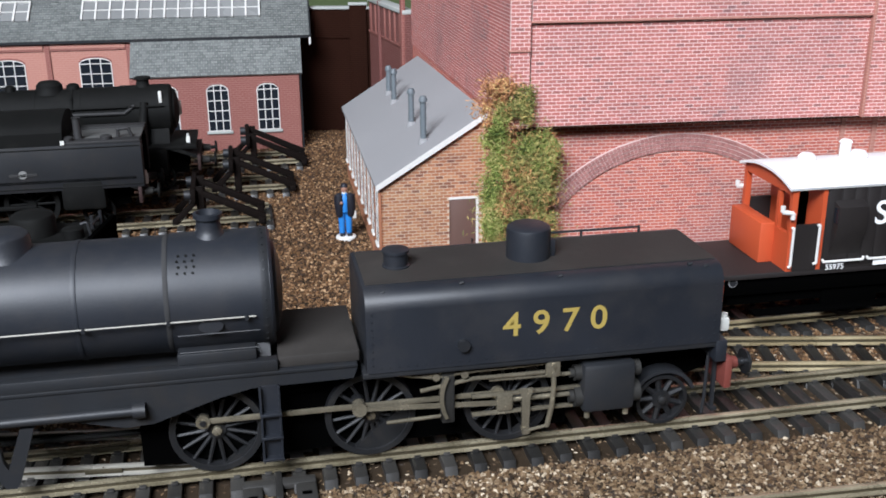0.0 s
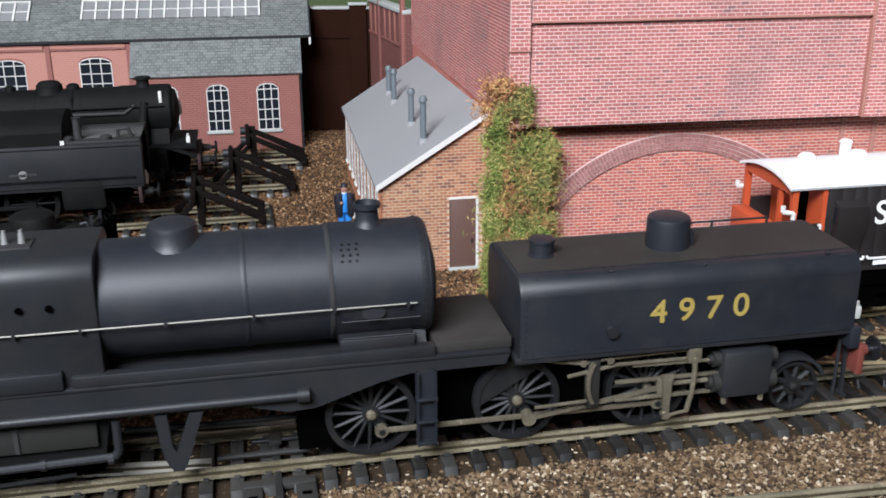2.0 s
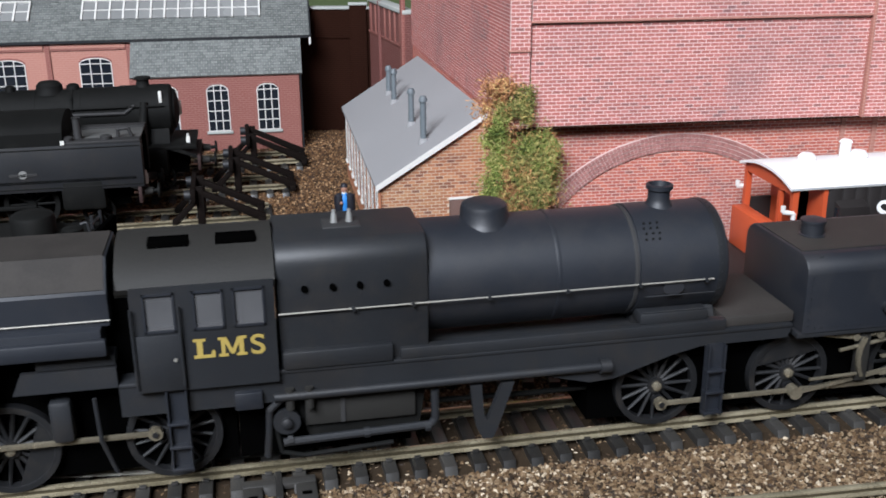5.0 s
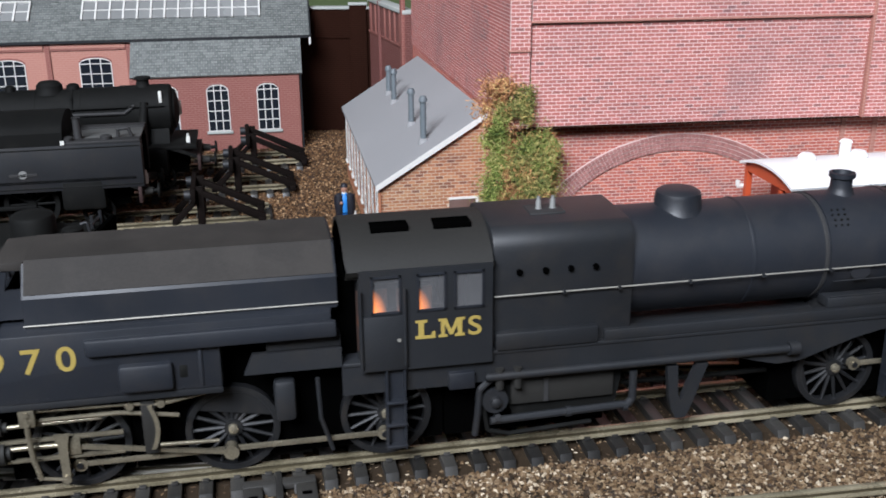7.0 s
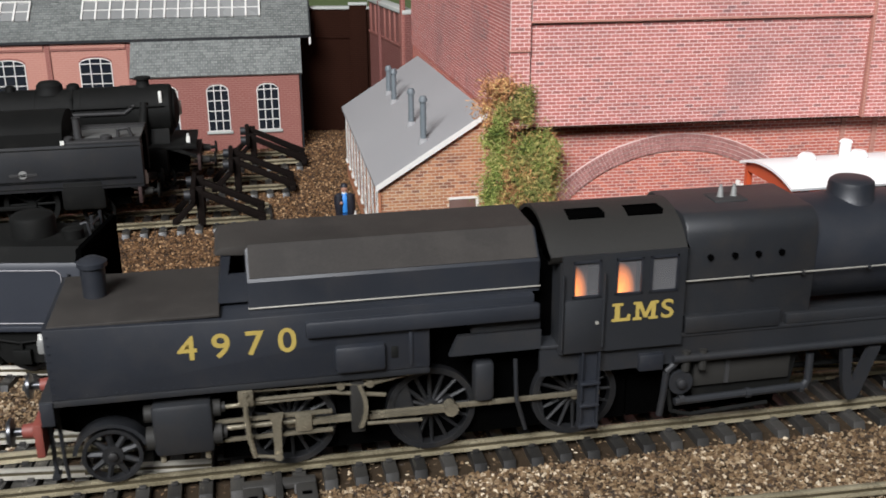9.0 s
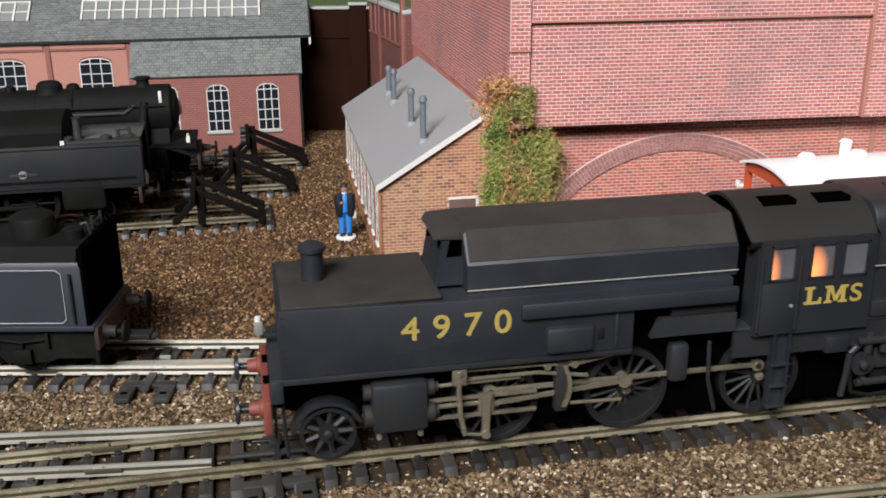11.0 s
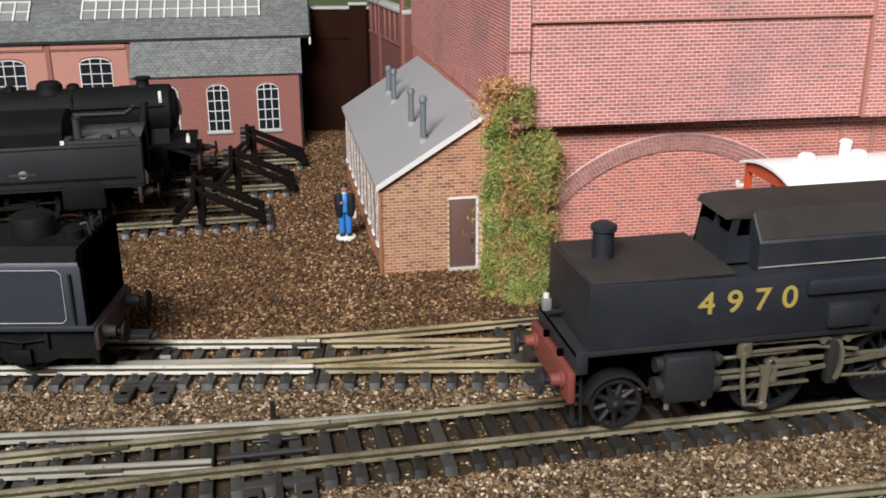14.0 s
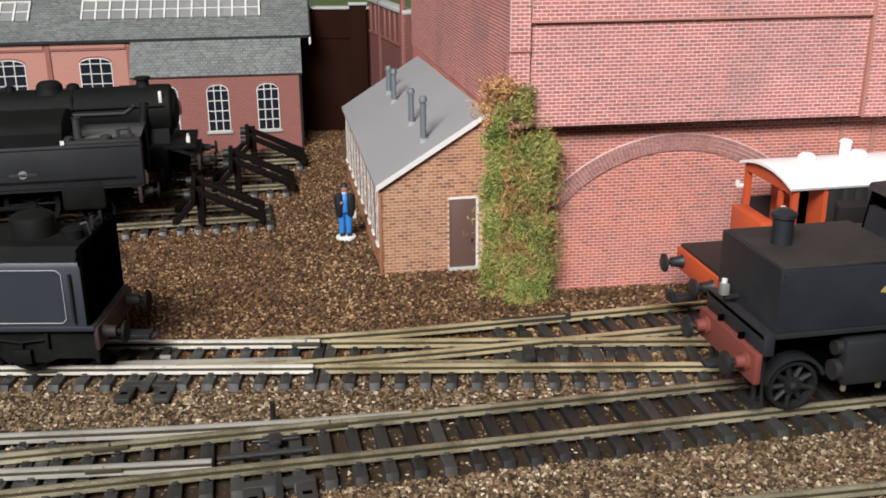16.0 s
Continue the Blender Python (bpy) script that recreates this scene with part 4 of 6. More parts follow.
def running_gear(loco, front):
    """Wheels, cylinders, rods and valve gear of one engine unit; f mirrors a place for the rear one."""
    def f(u):
        return u if front else MIRROR - u

    def span(a, b):
        return sorted((f(a), f(b)))
    for side in (-1, 1):
        for u in DRIVERS:
            w = wheel(loco, f(u), side * WHEEL_V, R_DRIVE, 16, heavy=u == DRIVERS[1])
            MOVERS[-1] = (w, "drive", f(u), side * WHEEL_V, RAIL + R_DRIVE, R_DRIVE, side, front)
        wheel(loco, f(PONY[front]), side * WHEEL_V, R_PONY, 9, "pony_wheel")
        # cylinder block with ribbed wrapper, end covers and drain cocks
        a, b = span(29.8, 42.6)
        y0, y1 = sorted((side * 9.6, side * 15.4))
        cyl = part("cylinder", made(box, a, b, y0, y1, 12.5, 24.8, 1.2), BLACK, loco, "dull black cylinder casing")
        for z, r in ((16.0, 2.6), (22.0, 1.9)):
            bm = bmesh.new()
            rod(bm, (a - 1.6, side * 12.4, z), (b + 1.6, side * 12.4, z), r, 18)
            rod(bm, (f(29.8) - (2.6 if front else -2.6), side * 12.4, z), (f(29.8), side * 12.4, z), r * 0.6, 12)
            part("cylinder_cover", bm, SOOT, cyl)
        bm = bmesh.new()
        for u in (31.5, 41.0):
            rod(bm, (f(u), side * 13.5, 12.6), (f(u), side * 13.5, 10.6), 0.7, 8)
        part("drain_cock", bm, STEEL, cyl)
        # slide bars, valve spindle and brackets
        for z in (18.4, 13.8):
            p, q = span(4.0, 29.8)
            part("slide_bar", made(box, p, q, side * 12.4 - 0.6, side * 12.4 + 0.6, z - 0.35, z + 0.35, 0.1), STEEL, loco)
        part("valve_spindle", made(rod, (f(29), side * 12.6, 22.0), (f(8), side * 12.6, 22.4), 0.5), STEEL, loco)
        part("radius_rod", made(pipe, [(f(22), side * 13.0, 23.2), (f(4), side * 13.2, 23.4), (f(-8), side * 13.2, 21.5)], 0.5), STEEL, loco)
        p, q = span(-3.2, -0.2)
        part("gear_bracket", made(box, p, q, side * 12.6 - 1.2, side * 12.6 + 1.2, 13.0, 26.4, 0.3), SOOT, loco)
        bow = [(-3.4 + 0.14 * (k - 3) ** 2 + w, 14.5 + 1.7 * k) for w, ks in ((-0.5, range(7)), (0.5, range(6, -1, -1))) for k in ks]
        part("expansion_link", made(prism, [(f(u), z) for u, z in bow], "y", side * 14.2 - 0.5, side * 14.2 + 0.5), STEEL, loco)
        part("eccentric_rod", made(rod, (f(-3.6), side * 14.4, 15.4), (f(-16), side * 14.4, 15.0), 0.45), STEEL, loco)
        lever = part("combination_lever", made(pipe, [(f(22.6), side * 14.6, 25.6), (f(22.8), side * 14.8, 21.0), (f(22.4), side * 14.8, 15.0), (f(21.4), side * 14.6, 10.0)], 0.62), STEEL, loco, "bright combination lever")
        bm = bmesh.new()
        box(bm, *span(20.9, 24.3), side * 14.2 - 0.9, side * 14.2 + 0.9, 22.6, 26.8, 0.5)
        for z in (23.6, 25.8):
            rod(bm, (f(22.6), side * 13.0, z), (f(22.6), side * 15.5, z), 0.6, 10)
        part("lever_head", bm, STEEL, lever)
        # crosshead drop link, motion bracket and the reach rod over the wheels
        bm = bmesh.new()
        prism(bm, [(f(14.8), 19.8), (f(18.2), 19.8), (f(17.4), 17.6), (f(17.2), 8.4), (f(15.6), 8.4), (f(15.4), 17.6)], "y", side * 13.9 - 0.5, side * 13.9 + 0.5)
        rod(bm, (f(16.4), side * 13.0, 9.4), (f(16.4), side * 14.9, 9.4), 1.0, 12)
        part("drop_link", bm, STEEL, loco)
        part("union_link", made(rod, (f(16.4), side * 14.6, 9.4), (f(21.4), side * 14.6, 10.2), 0.4, 8), STEEL, loco)
        part("reach_rod", made(pipe, [(f(22.6), side * 13.4, 25.7), (f(2.0), side * 13.4, 25.3), (f(-4.5), side * 13.4, 24.6), (f(-15.5), side * 13.0, 26.4)], 0.42), STEEL, loco)
        for u in (2.0, -4.5):
            part("rod_pin", made(turned, [(0.9, -0.9), (0.9, 0.9)], (f(u), side * 13.4, 25.0), 12, "y"), STEEL, loco)
        part("lifting_arm", made(pipe, [(f(-14), side * 12, 26.4), (f(-6), side * 13, 25.4), (f(-1), side * 13, 26.2)], 0.6), STEEL, loco)
        # coupling rod: three bosses on one bar
        bm = bmesh.new()
        us = [f(u) - f(DRIVERS[1]) for u in DRIVERS]
        box(bm, min(us), max(us), -0.35, 0.35, -0.62, 0.62, 0.15)
        for u in us:
            turned(bm, [(1.6, -0.6), (1.6, 0.6)], (u, 0, 0), 16, "y")
            turned(bm, [(0.8, -0.9), (0.8, 0.9)], (u, 0, 0), 12, "y")
        c = part("coupling_rod", bm, STEEL, loco, "oily steel coupling rod")
        MOVERS.append((c, "coupling", f(DRIVERS[1]), side * 11.0, RAIL + R_DRIVE, 0, side, front))
        # connecting rod about its big end, and the crosshead it drives
        reach = 33.5 if front else -33.5
        bm = bmesh.new()
        p, q = sorted((0, reach))
        prism(bm, [(p, -0.5), (q, -0.5), (q, 0.5), (p, 0.5)], "y", -0.35, 0.35)
        for u in (0, reach):
            turned(bm, [(1.7 if u == 0 else 1.2, -0.65), (1.7 if u == 0 else 1.2, 0.65)], (u, 0, 0), 16, "y")
        c = part("connecting_rod", bm, STEEL, loco, "oily steel connecting rod")
        MOVERS.append((c, "connecting", f(DRIVERS[1]), side * 12.5, RAIL + R_DRIVE, reach, side, front))
        bm = bmesh.new()
        box(bm, -1.9, 1.9, -1.0, 1.0, -1.8, 2.6, 0.4)
        rod(bm, (0, 0, 0.6), (18 if front else -18, 0, 0.6), 0.6)
        c = part("crosshead", bm, STEEL, loco, "steel crosshead and piston rod")
        MOVERS.append((c, "crosshead", f(DRIVERS[1]), side * 12.4, RAIL + R_DRIVE, reach, side, front))
    # axles and frames take the shade black instead of a paint of their own
    for u in (*DRIVERS, PONY[front]):
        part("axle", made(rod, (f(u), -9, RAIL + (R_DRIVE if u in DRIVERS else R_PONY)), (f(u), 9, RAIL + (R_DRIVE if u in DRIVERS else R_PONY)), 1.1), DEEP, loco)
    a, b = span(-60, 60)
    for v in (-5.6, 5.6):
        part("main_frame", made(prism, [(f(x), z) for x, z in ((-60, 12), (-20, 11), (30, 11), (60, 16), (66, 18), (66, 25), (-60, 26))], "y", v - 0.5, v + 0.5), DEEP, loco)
    # pony guard, sandpipes, steps under the beam
    for side in (-1, 1):
        v = side * 11.5
        part("pony_splasher", made(prism, [(f(PONY[front]) + (R_PONY + q) * math.cos(radians(d)), RAIL + R_PONY + (R_PONY + q) * math.sin(radians(d))) for q, ds in ((1.0, range(20, 171, 15)), (1.9, range(170, 19, -15))) for d in ds], "y", side * WHEEL_V - 2.0, side * WHEEL_V + 2.0), BLACK, loco)
        part("guard_iron", made(pipe, [(f(62), v, 24), (f(61.8), v, 12), (f(61.4), v, 7.5)], 0.45), BLACK, loco)
        part("lamp_step", made(box, *span(63.0, 64.6), v - 1.5, v + 1.5, 8.5, 9.3), BLACK, loco)
        part("step_hanger", made(box, *span(63.4, 64.2), v - 0.5, v + 0.5, 9.0, 22), BLACK, loco)
    # buffer beam
    a, b = span(64.6, 66.4)
    beam = part("buffer_beam", made(box, a, b, -15.6, 15.6, 15.6, 23.4, 0.3), RED, loco, "weathered red buffer beam")
    part("beam_edge", made(box, *span(61.8, 64.6), -15.6, 15.6, 22.8, 28.2, 0.2), BLUEBLACK, loco)
    for v in (-11, 11):
        sgn = 1 if front else -1
        bm = bmesh.new()
        pr = [(2.3, 0), (2.3, 0.7), (1.7, 1.0), (1.5, 3.2)]
        turned(bm, pr if front else [(r, -h) for r, h in pr][::-1], (f(66.2), v, 20.0), 16, "x")
        shank = part("buffer_shank", bm, RED, beam)
        bm = bmesh.new()
        pr = [(0.9, 3.0), (0.9, 5.2), (3.1, 5.3), (3.1, 5.9), (2.6, 6.3)]
        turned(bm, pr if front else [(r, -h) for r, h in pr][::-1], (f(66.2), v, 20.0), 20, "x")
        part("buffer_head", bm, TREAD, shank, "steel buffer head")
    part("coupling_hook", made(box, *span(66, 72), -1.8, 1.8, 14.0, 15.2, 0.3), BLACK, beam)
    for v in ((-9.8,) if front else (3.8,)):
        zl = 28.2 if front else 31.2
        lamp = part("head_lamp", made(box, *span(65.0, 67.2), v - 1.1, v + 1.1, zl, zl + 3.4, 0.5), PALEMETAL if not front else LAMPWHITE, loco, "white oil head lamp" if front else "dull silver oil head lamp")
        part("lamp_chimney", made(rod, (f(66.2), v, zl + 3.2), (f(66.2), v, zl + 4.4), 0.7), LAMPWHITE, lamp)
        part("lamp_iron", made(box, *span(62.0, 66.0), v - 0.4, v + 0.4, zl - 1.0, zl, 0.1), BLACK, loco)


def rivets(bm, rows):
    for p, q, n in rows:
        p, q = Vector(p), Vector(q)
        for i in range(n):
            c = p + (q - p) * (i / (n - 1))
            turned(bm, [(0.28, -0.1), (0.2, 0.16)], c, 6, "y")


def locomotive():
    L = thing("steam_locomotive", "large black articulated steam locomotive with yellow lettering on the rails", "locomotive")
    # front tank
    sec = [(-15.5, 28), (-15.5, 42.6)] + [(-y, z) for y, z in arc(11.0, 42.4, 4.5, 8, 82, 7)] + [(y, z) for y, z in arc(11.0, 42.4, 4.5, 82, 8, 7)] + [(15.5, 42.6), (15.5, 28)]
    tank = part("water_tank", made(prism, sec, "x", -20.2, 62.6, 0.5), BLUEBLACK, L, "satin blue-black water tank with riveted edges")
    part("tank_deck", made(prism, [(-10.4, 46.9), (10.4, 46.9), (10.4, 47.15), (-10.4, 47.15)], "x", -19.4, 62.0), DUST, tank, "dusty brown-black tank top")
    bm = bmesh.new()
    rivets(bm, [((-17, -15.55, 29.2), (60, -15.55, 29.2), 40), ((61, -15.55, 30), (61, -15.55, 42), 8), ((-18.8, -15.55, 30), (-18.8, -15.55, 42), 8)])
    part("rivet_row", bm, BLUEBLACK, tank)
    part("rear_filler", made(turned, [(3.2, 0), (3.2, 0.5), (2.8, 0.7), (2.8, 3.4), (3.1, 3.5), (3.1, 4.2), (1.2, 4.6)], (-11.0, 0, 46.9), 24), BLUEBLACK, tank)
    fil = part("tank_filler", made(turned, [(5.2, 0), (5.2, 6.6), (5.0, 7.4), (4.2, 7.9)], (20.2, 0, 46.9), 32), BLUEBLACK, tank, "round raised tank filler")
    part("filler_clamp", made(box, 24.6, 26.4, -1.6, 0.2, 47, 51.2, 0.3), BLUEBLACK, fil)
    part("tank_valve", made(turned, [(1.4, -1.0), (1.4, 0.4)], (1.4, -15.7, 33.2), 14, "y"), BLACK, tank)
    bm = bmesh.new()
    pipe(bm, [(22, 11.5, 48.3), (52, 11.5, 48.3)], 0.3)
    for u in (22, 37, 52):
        rod(bm, (u, 11.5, 46.5), (u, 11.5, 48.6), 0.35, 8)
    part("tank_rail", bm, BLACK, tank)
    for u, v, z in ((55.0, -12.6, 46.8), (58.6, -13.2, 46.2), (1.5, -12.8, 46.6), (24.0, -12.9, 46.5), (-16, -13.2, 46.0)):
        part("lifting_eye", made(rod, (u - 0.5, v, z), (u + 0.5, v, z + 0.3), 0.4, 8), BLACK, tank)
    writing("number", "4970", 7.9, YELLOW, L, 10.4, -15.56, 34.3, "yellow painted engine number", wide=1.05, gap=1.62)
    part("running_board", made(box, -21, 64.6, -15.2, 15.2, 26.6, 28.0, 0.2), BLACK, L)
    # girder frame under the boiler
    for v in (-13.6, 13.6):
        pts = [(-176, 22.6), (-150, 22.6), (-118, 24.0), (-84, 23.0), (-72, 20.0), (-66, 20.4), (-52, 25.0), (-45, 26.6), (-23, 26.8), (-22, 29.4), (-176, 29.4)]
        part("girder_side", made(prism, pts, "y", v - 0.5, v + 0.5), BLACK, L)
    part("girder_top", made(box, -176, -22, -14.4, 14.4, 29.4, 30.4, 0.25), BLACK, L)
    # filler block in shade black below the boiler
    part("girder_core", made(box, -170, -30, -9, 9, 22, 29.3), DEEP, L)
    part("front_deck", made(box, -39, -21.4, -13.2, 13.2, 30.4, 33.0, 0.3), DUST, L, "dusty flat front deck")
    part("running_plate", made(box, -116, -39.2, -14.5, -11.8, 30.4, 33.0, 0.2), BLACK, L)
    part("running_plate", made(box, -116, -39.2, 11.8, 14.5, 30.4, 33.0, 0.2), BLACK, L)
    # boiler, smokebox and firebox
    boiler = part("boiler", made(turned, [(12.9, -110), (12.9, -60)], (0, 0, 44.6), 56, "x"), BLUEBLACK, L, "smooth blue-black boiler cladding")
    # band at the smokebox: wear and highlight both put in as paler grey
    for u in (-79.5, -61.2):
        part("boiler_band", made(turned, [(13.05, u - 0.5), (13.15, u), (13.05, u + 0.5)], (0, 0, 44.6), 56, "x"), BLUEBLACK if u < -70 else GREY_SOOT, boiler, "" if u < -70 else "worn boiler band with its highlight in the grey")
    smoke = part("smokebox", made(turned, [(13.25, -60.4), (13.25, -39.6), (12.8, -39.0)], (0, 0, 44.6), 56, "x"), BLUEBLACK, L, "blue-black smokebox with riveted front ring")
    part("smokebox_ring", made(turned, [(13.4, -41.6), (13.4, -40.0), (12.9, -39.2)], (0, 0, 44.6), 56, "x"), BLACK, smoke)
    bm = bmesh.new()
    for d in range(0, 360, 9):
        y, z = 13.45 * math.cos(radians(d)), 44.6 + 13.45 * math.sin(radians(d))
        rod(bm, (-40.8, y, z), (-40.8, y * 1.012, 44.6 + (z - 44.6) * 1.012), 0.26, 6)
    part("rivet_row", bm, BLACK, smoke)
    bm = bmesh.new()
    for i in range(3):
        for k in range(4):
            a = radians(142 - 6 * k)
            y, z = 13.2 * math.cos(a), 44.6 + 13.2 * math.sin(a)
            rod(bm, (-58.6 + 1.6 * i + 0.3 * (k % 2), y, z), (-58.6 + 1.6 * i + 0.3 * (k % 2), y * 1.02, 44.6 + (z - 44.6) * 1.02), 0.3, 6)
    tagged(part("rivet_cluster", bm, GRIME_SHADE, smoke), kind="stuff")
    for z in (33.8, 38.0):
        part("smokebox_beading", made(rod, (-59.4, -13.0 if z < 35 else -13.6, z + 2.0), (-42.4, -13.0 if z < 35 else -13.6, z + 2.0), 0.16, 6), BLACK, smoke)
    part("smokebox_door", made(turned, [(10.5, -39.0), (10.0, -38.2), (6.0, -37.2), (1.0, -36.8)], (0, 0, 44.6), 40, "x"), BLACK, smoke)
    part("smokebox_saddle", made(prism, [(-11.5, 30.4), (11.5, 30.4), (9.0, 35), (-9.0, 35)], "x", -59.5, -40.5), BLACK, smoke)
    part("saddle_step", made(box, -60.0, -43.5, -13.4, -8.5, 33.0, 35.6, 0.3), BLACK, smoke)
    bm = bmesh.new()
    turned(bm, [(2.6, -0.5), (2.2, 0.1), (0.4, 0.3)], (0, 0, 0), 20, "y")
    bmesh.ops.scale(bm, vec=(1, 1, 0.6), verts=bm.verts)
    bmesh.ops.translate(bm, vec=(-52.5, -13.0, 41.6), verts=bm.verts)
    hatch = part("mudhole_cover", bm, BLUEBLACK, smoke)
    chim = part("chimney", made(turned, [(3.9, -0.2), (2.95, 0.9), (2.6, 2.0), (2.6, 4.0), (3.15, 4.3), (3.15, 5.3), (2.5, 5.5), (2.1, 3.8)], (-51.8, 0, 57.2), 28), BLUEBLACK, smoke, "short stovepipe chimney")
    dome = part("steam_dome", made(turned, [(6.6, -1.0), (5.6, 0.4), (5.45, 2.8), (5.2, 3.7), (4.4, 4.3), (2.6, 4.7), (0.5, 4.8)], (-94.0, 0, 56.8), 36), BLUEBLACK, boiler, "low rounded steam dome")
    sec = [(-13.2, 30.4), (-13.6, 44), (-13.4, 51.5)] + [(-y, z) for y, z in arc(8.0, 53.0, 5.2, 0, 80, 7)] + [(y, z) for y, z in arc(8.0, 53.0, 5.2, 80, 0, 7)] + [(13.4, 51.5), (13.6, 44), (13.2, 30.4)]
    fire = part("firebox", made(prism, sec, "x", -142.0, -109.4, 0.6), BLACK, L, "square-shouldered firebox casing")
    bm = bmesh.new()
    for u in (-136.2, -130.2, -124.4, -118.6):
        turned(bm, [(0.75, -0.5), (0.6, 0.4)], (u, -13.65, 48.6), 10, "y")
    part("washout_plug", bm, DEEP, fire)
    bm = bmesh.new()
    for u, v in ((-128.2, 0), (-124.8, 0)):
        turned(bm, [(1.1, 0), (0.7, 0.8), (0.6, 2.4), (0.45, 2.6), (0.4, 3.4)], (u, v, 58.0), 10)
    part("safety_valve", bm, PALEMETAL, fire, "pale grey safety valves")
    part("valve_pad", made(box, -131, -122.6, -3.4, 3.4, 57.6, 58.5, 0.3), GREY_SOOT, fire)
    part("firebox_step", made(box, -141.6, -117.6, -15.0, -12.8, 30.4, 34.6, 0.5), BLACK, fire)
    bm = bmesh.new()
    rod(bm, (-142, -14.4, 43.4), (-43, -14.0, 43.4), 0.2, 8)
    rail = part("handrail", bm, WIRE, L, "thin brass-grey handrail")
    for u in (-126, -113, -96, -78, -61, -45):
        part("handrail_knob", made(turned, [(0.45, -0.9), (0.5, 0.2), (0.3, 0.4)], (u, -14.05, 43.3), 8, "y"), BLACK, rail)
    part("handrail", made(rod, (-142, 14.4, 43.4), (-43, 14.0, 43.4), 0.3, 8), WIRE, L)
    # pipework and brackets below
    part("exhaust_pipe", made(rod, (-144, -15.0, 24.3), (-70, -15.0, 24.3), 1.05, 14), BLACK, L, "long black lagged pipe")
    part("pipe_flange", made(rod, (-70, -15.0, 24.3), (-67.4, -15.0, 24.3), 1.7, 14), BLACK, L)
    for v in (-14.2, 14.2):
        bm = bmesh.new()
        prism(bm, [(-100.4, 22.6), (-97.8, 22.6), (-97.2, 15.0), (-96.4, 13.4), (-93.0, 22.6), (-90.2, 22.6), (-94.2, 10.6), (-95.2, 8.8), (-97.4, 8.8), (-98.8, 11.4), (-99.6, 15.0)], "y", v - 1.0, v + 0.6)
        part("bracket", bm, BLACK, L, "flanged black frame bracket")
    part("injector_shelf", made(box, -152.4, -146.4, -15.4, -11.0, 22.0, 26.2, 0.4), BLUEBLACK, L)
    body = part("injector_body", made(turned, [(3.0, -1.6), (3.0, -0.6), (2.2, 0.2), (2.2, 1.6)], (-141.6, -13.4, 18.0), 20, "y"), BLACK, L, "round black injector valve")
    part("injector_cap", made(turned, [(0.5, -3.0), (1.2, -2.6), (1.3, -1.5)], (-141.6, -13.4, 18.0), 14, "y"), BLACK, body)
    part("injector_elbow", made(pipe, [(-139.0, -14.0, 24.0), (-142.4, -14.4, 23.6), (-145.2, -14.4, 21.0), (-145.6, -14.4, 15.0), (-146.2, -14.2, 9.6)], 0.8, 10), BLACK, body)
    for u in (-140.6, -136.4):
        part("pipe_union", made(rod, (u, -14.6, 21.0), (u, -14.6, 26.0), 1.0, 10), SOOT, body)
    part("ashpan_side", made(box, -137.4, -112.6, -12.8, -11.6, 15.4, 22.4, 0.4), SOOT, L, "brown sooty ashpan side")
    part("ashpan_strap", made(box, -129.6, -128.6, -13.2, -12.7, 15.8, 22.0), GREY_SOOT, L)
    bm = bmesh.new()
    pipe(bm, [(-142.6, -14.4, 12.8), (-109.4, -14.4, 13.6), (-108.4, -14.4, 15.0), (-108.4, -14.2, 22.0)], 0.95, 10)
    for u in (-141.0, -124.0, -110.2):
        rod(bm, (u - 0.6, -14.4, 13.2), (u + 0.6, -14.4, 13.25), 1.25, 10)
    part("injector_pipe", bm, BLACK, L, "long black injector pipe")
    part("drain_pipe", made(pipe, [(-144.0, -13.2, 16.0), (-143.0, -13.6, 10.0), (-138, -13.6, 8.6), (-118, -13.2, 9.4)], 0.55), GRIME_SHADE, L)
    # sand box and drop pipe by the cab
    part("hanging_sandbox", made(box, -191.0, -186.2, -13.2, -9.4, 17.0, 27.0, 1.2), BLACK, L, "dusty hanging sand box")
    part("sand_pipe", made(pipe, [(-181.4, -12.8, 27.0), (-181.0, -12.8, 17.0), (-178.6, -12.4, 8.6)], 0.5), BLACK, L)
    part("ashpan", made(prism, [(-140, 22), (-110, 22), (-112, 10.5), (-136, 10.5)], "y", -11.5, 11.5), GRIME_SHADE, L)
    # brake gear and ashpan darkened by colour for the shade below the boiler
    part("brake_gear", made(pipe, [(-108, -6, 15), (-84, -6, 14.5), (-66, -6, 14.5)], 0.7), GRIME_SHADE, L)
    for u, top in ((-41.4, 27), (-164.4, 28.6)):
        steps = part("footstep", made(box, u - 2.3, u + 2.3, -14.6, -13.8, 8.8, top), BLUEBLACK, L, "hanging cab footsteps")
        for z in (9.2, 14.6, 20.2):
            part("tread", made(box, u - 2.4, u + 2.4, -16.2, -13.8, z, z + 0.7, 0.15), BLUEBLACK, steps)
        for s in (-2.2, 1.8):
            part("step_side", made(box, u + s, u + s + 0.4, -16.0, -13.8, 8.8, top), BLUEBLACK, steps)
    # cab with cut-out windows
    bays = [(-171.8, -169.4, None), (-169.4, -162.9, 1), (-162.9, -159.4, None), (-159.4, -153.0, 1), (-153.0, -151.3, None), (-151.3, -144.6, 1), (-144.6, -142.6, None)]
    for v in (-15.6, 15.1):
        bm = bmesh.new()
        for a, b, hole in bays:
            for z0, z1 in (((28.4, 42.0), (50.7, 52.0)) if hole else ((28.4, 52.0),)):
                box(bm, a, b, v, v + 0.5, z0, z1)
        bmesh.ops.remove_doubles(bm, verts=bm.verts, dist=0.001)
        part("cab_side", bm, BLACK, L)
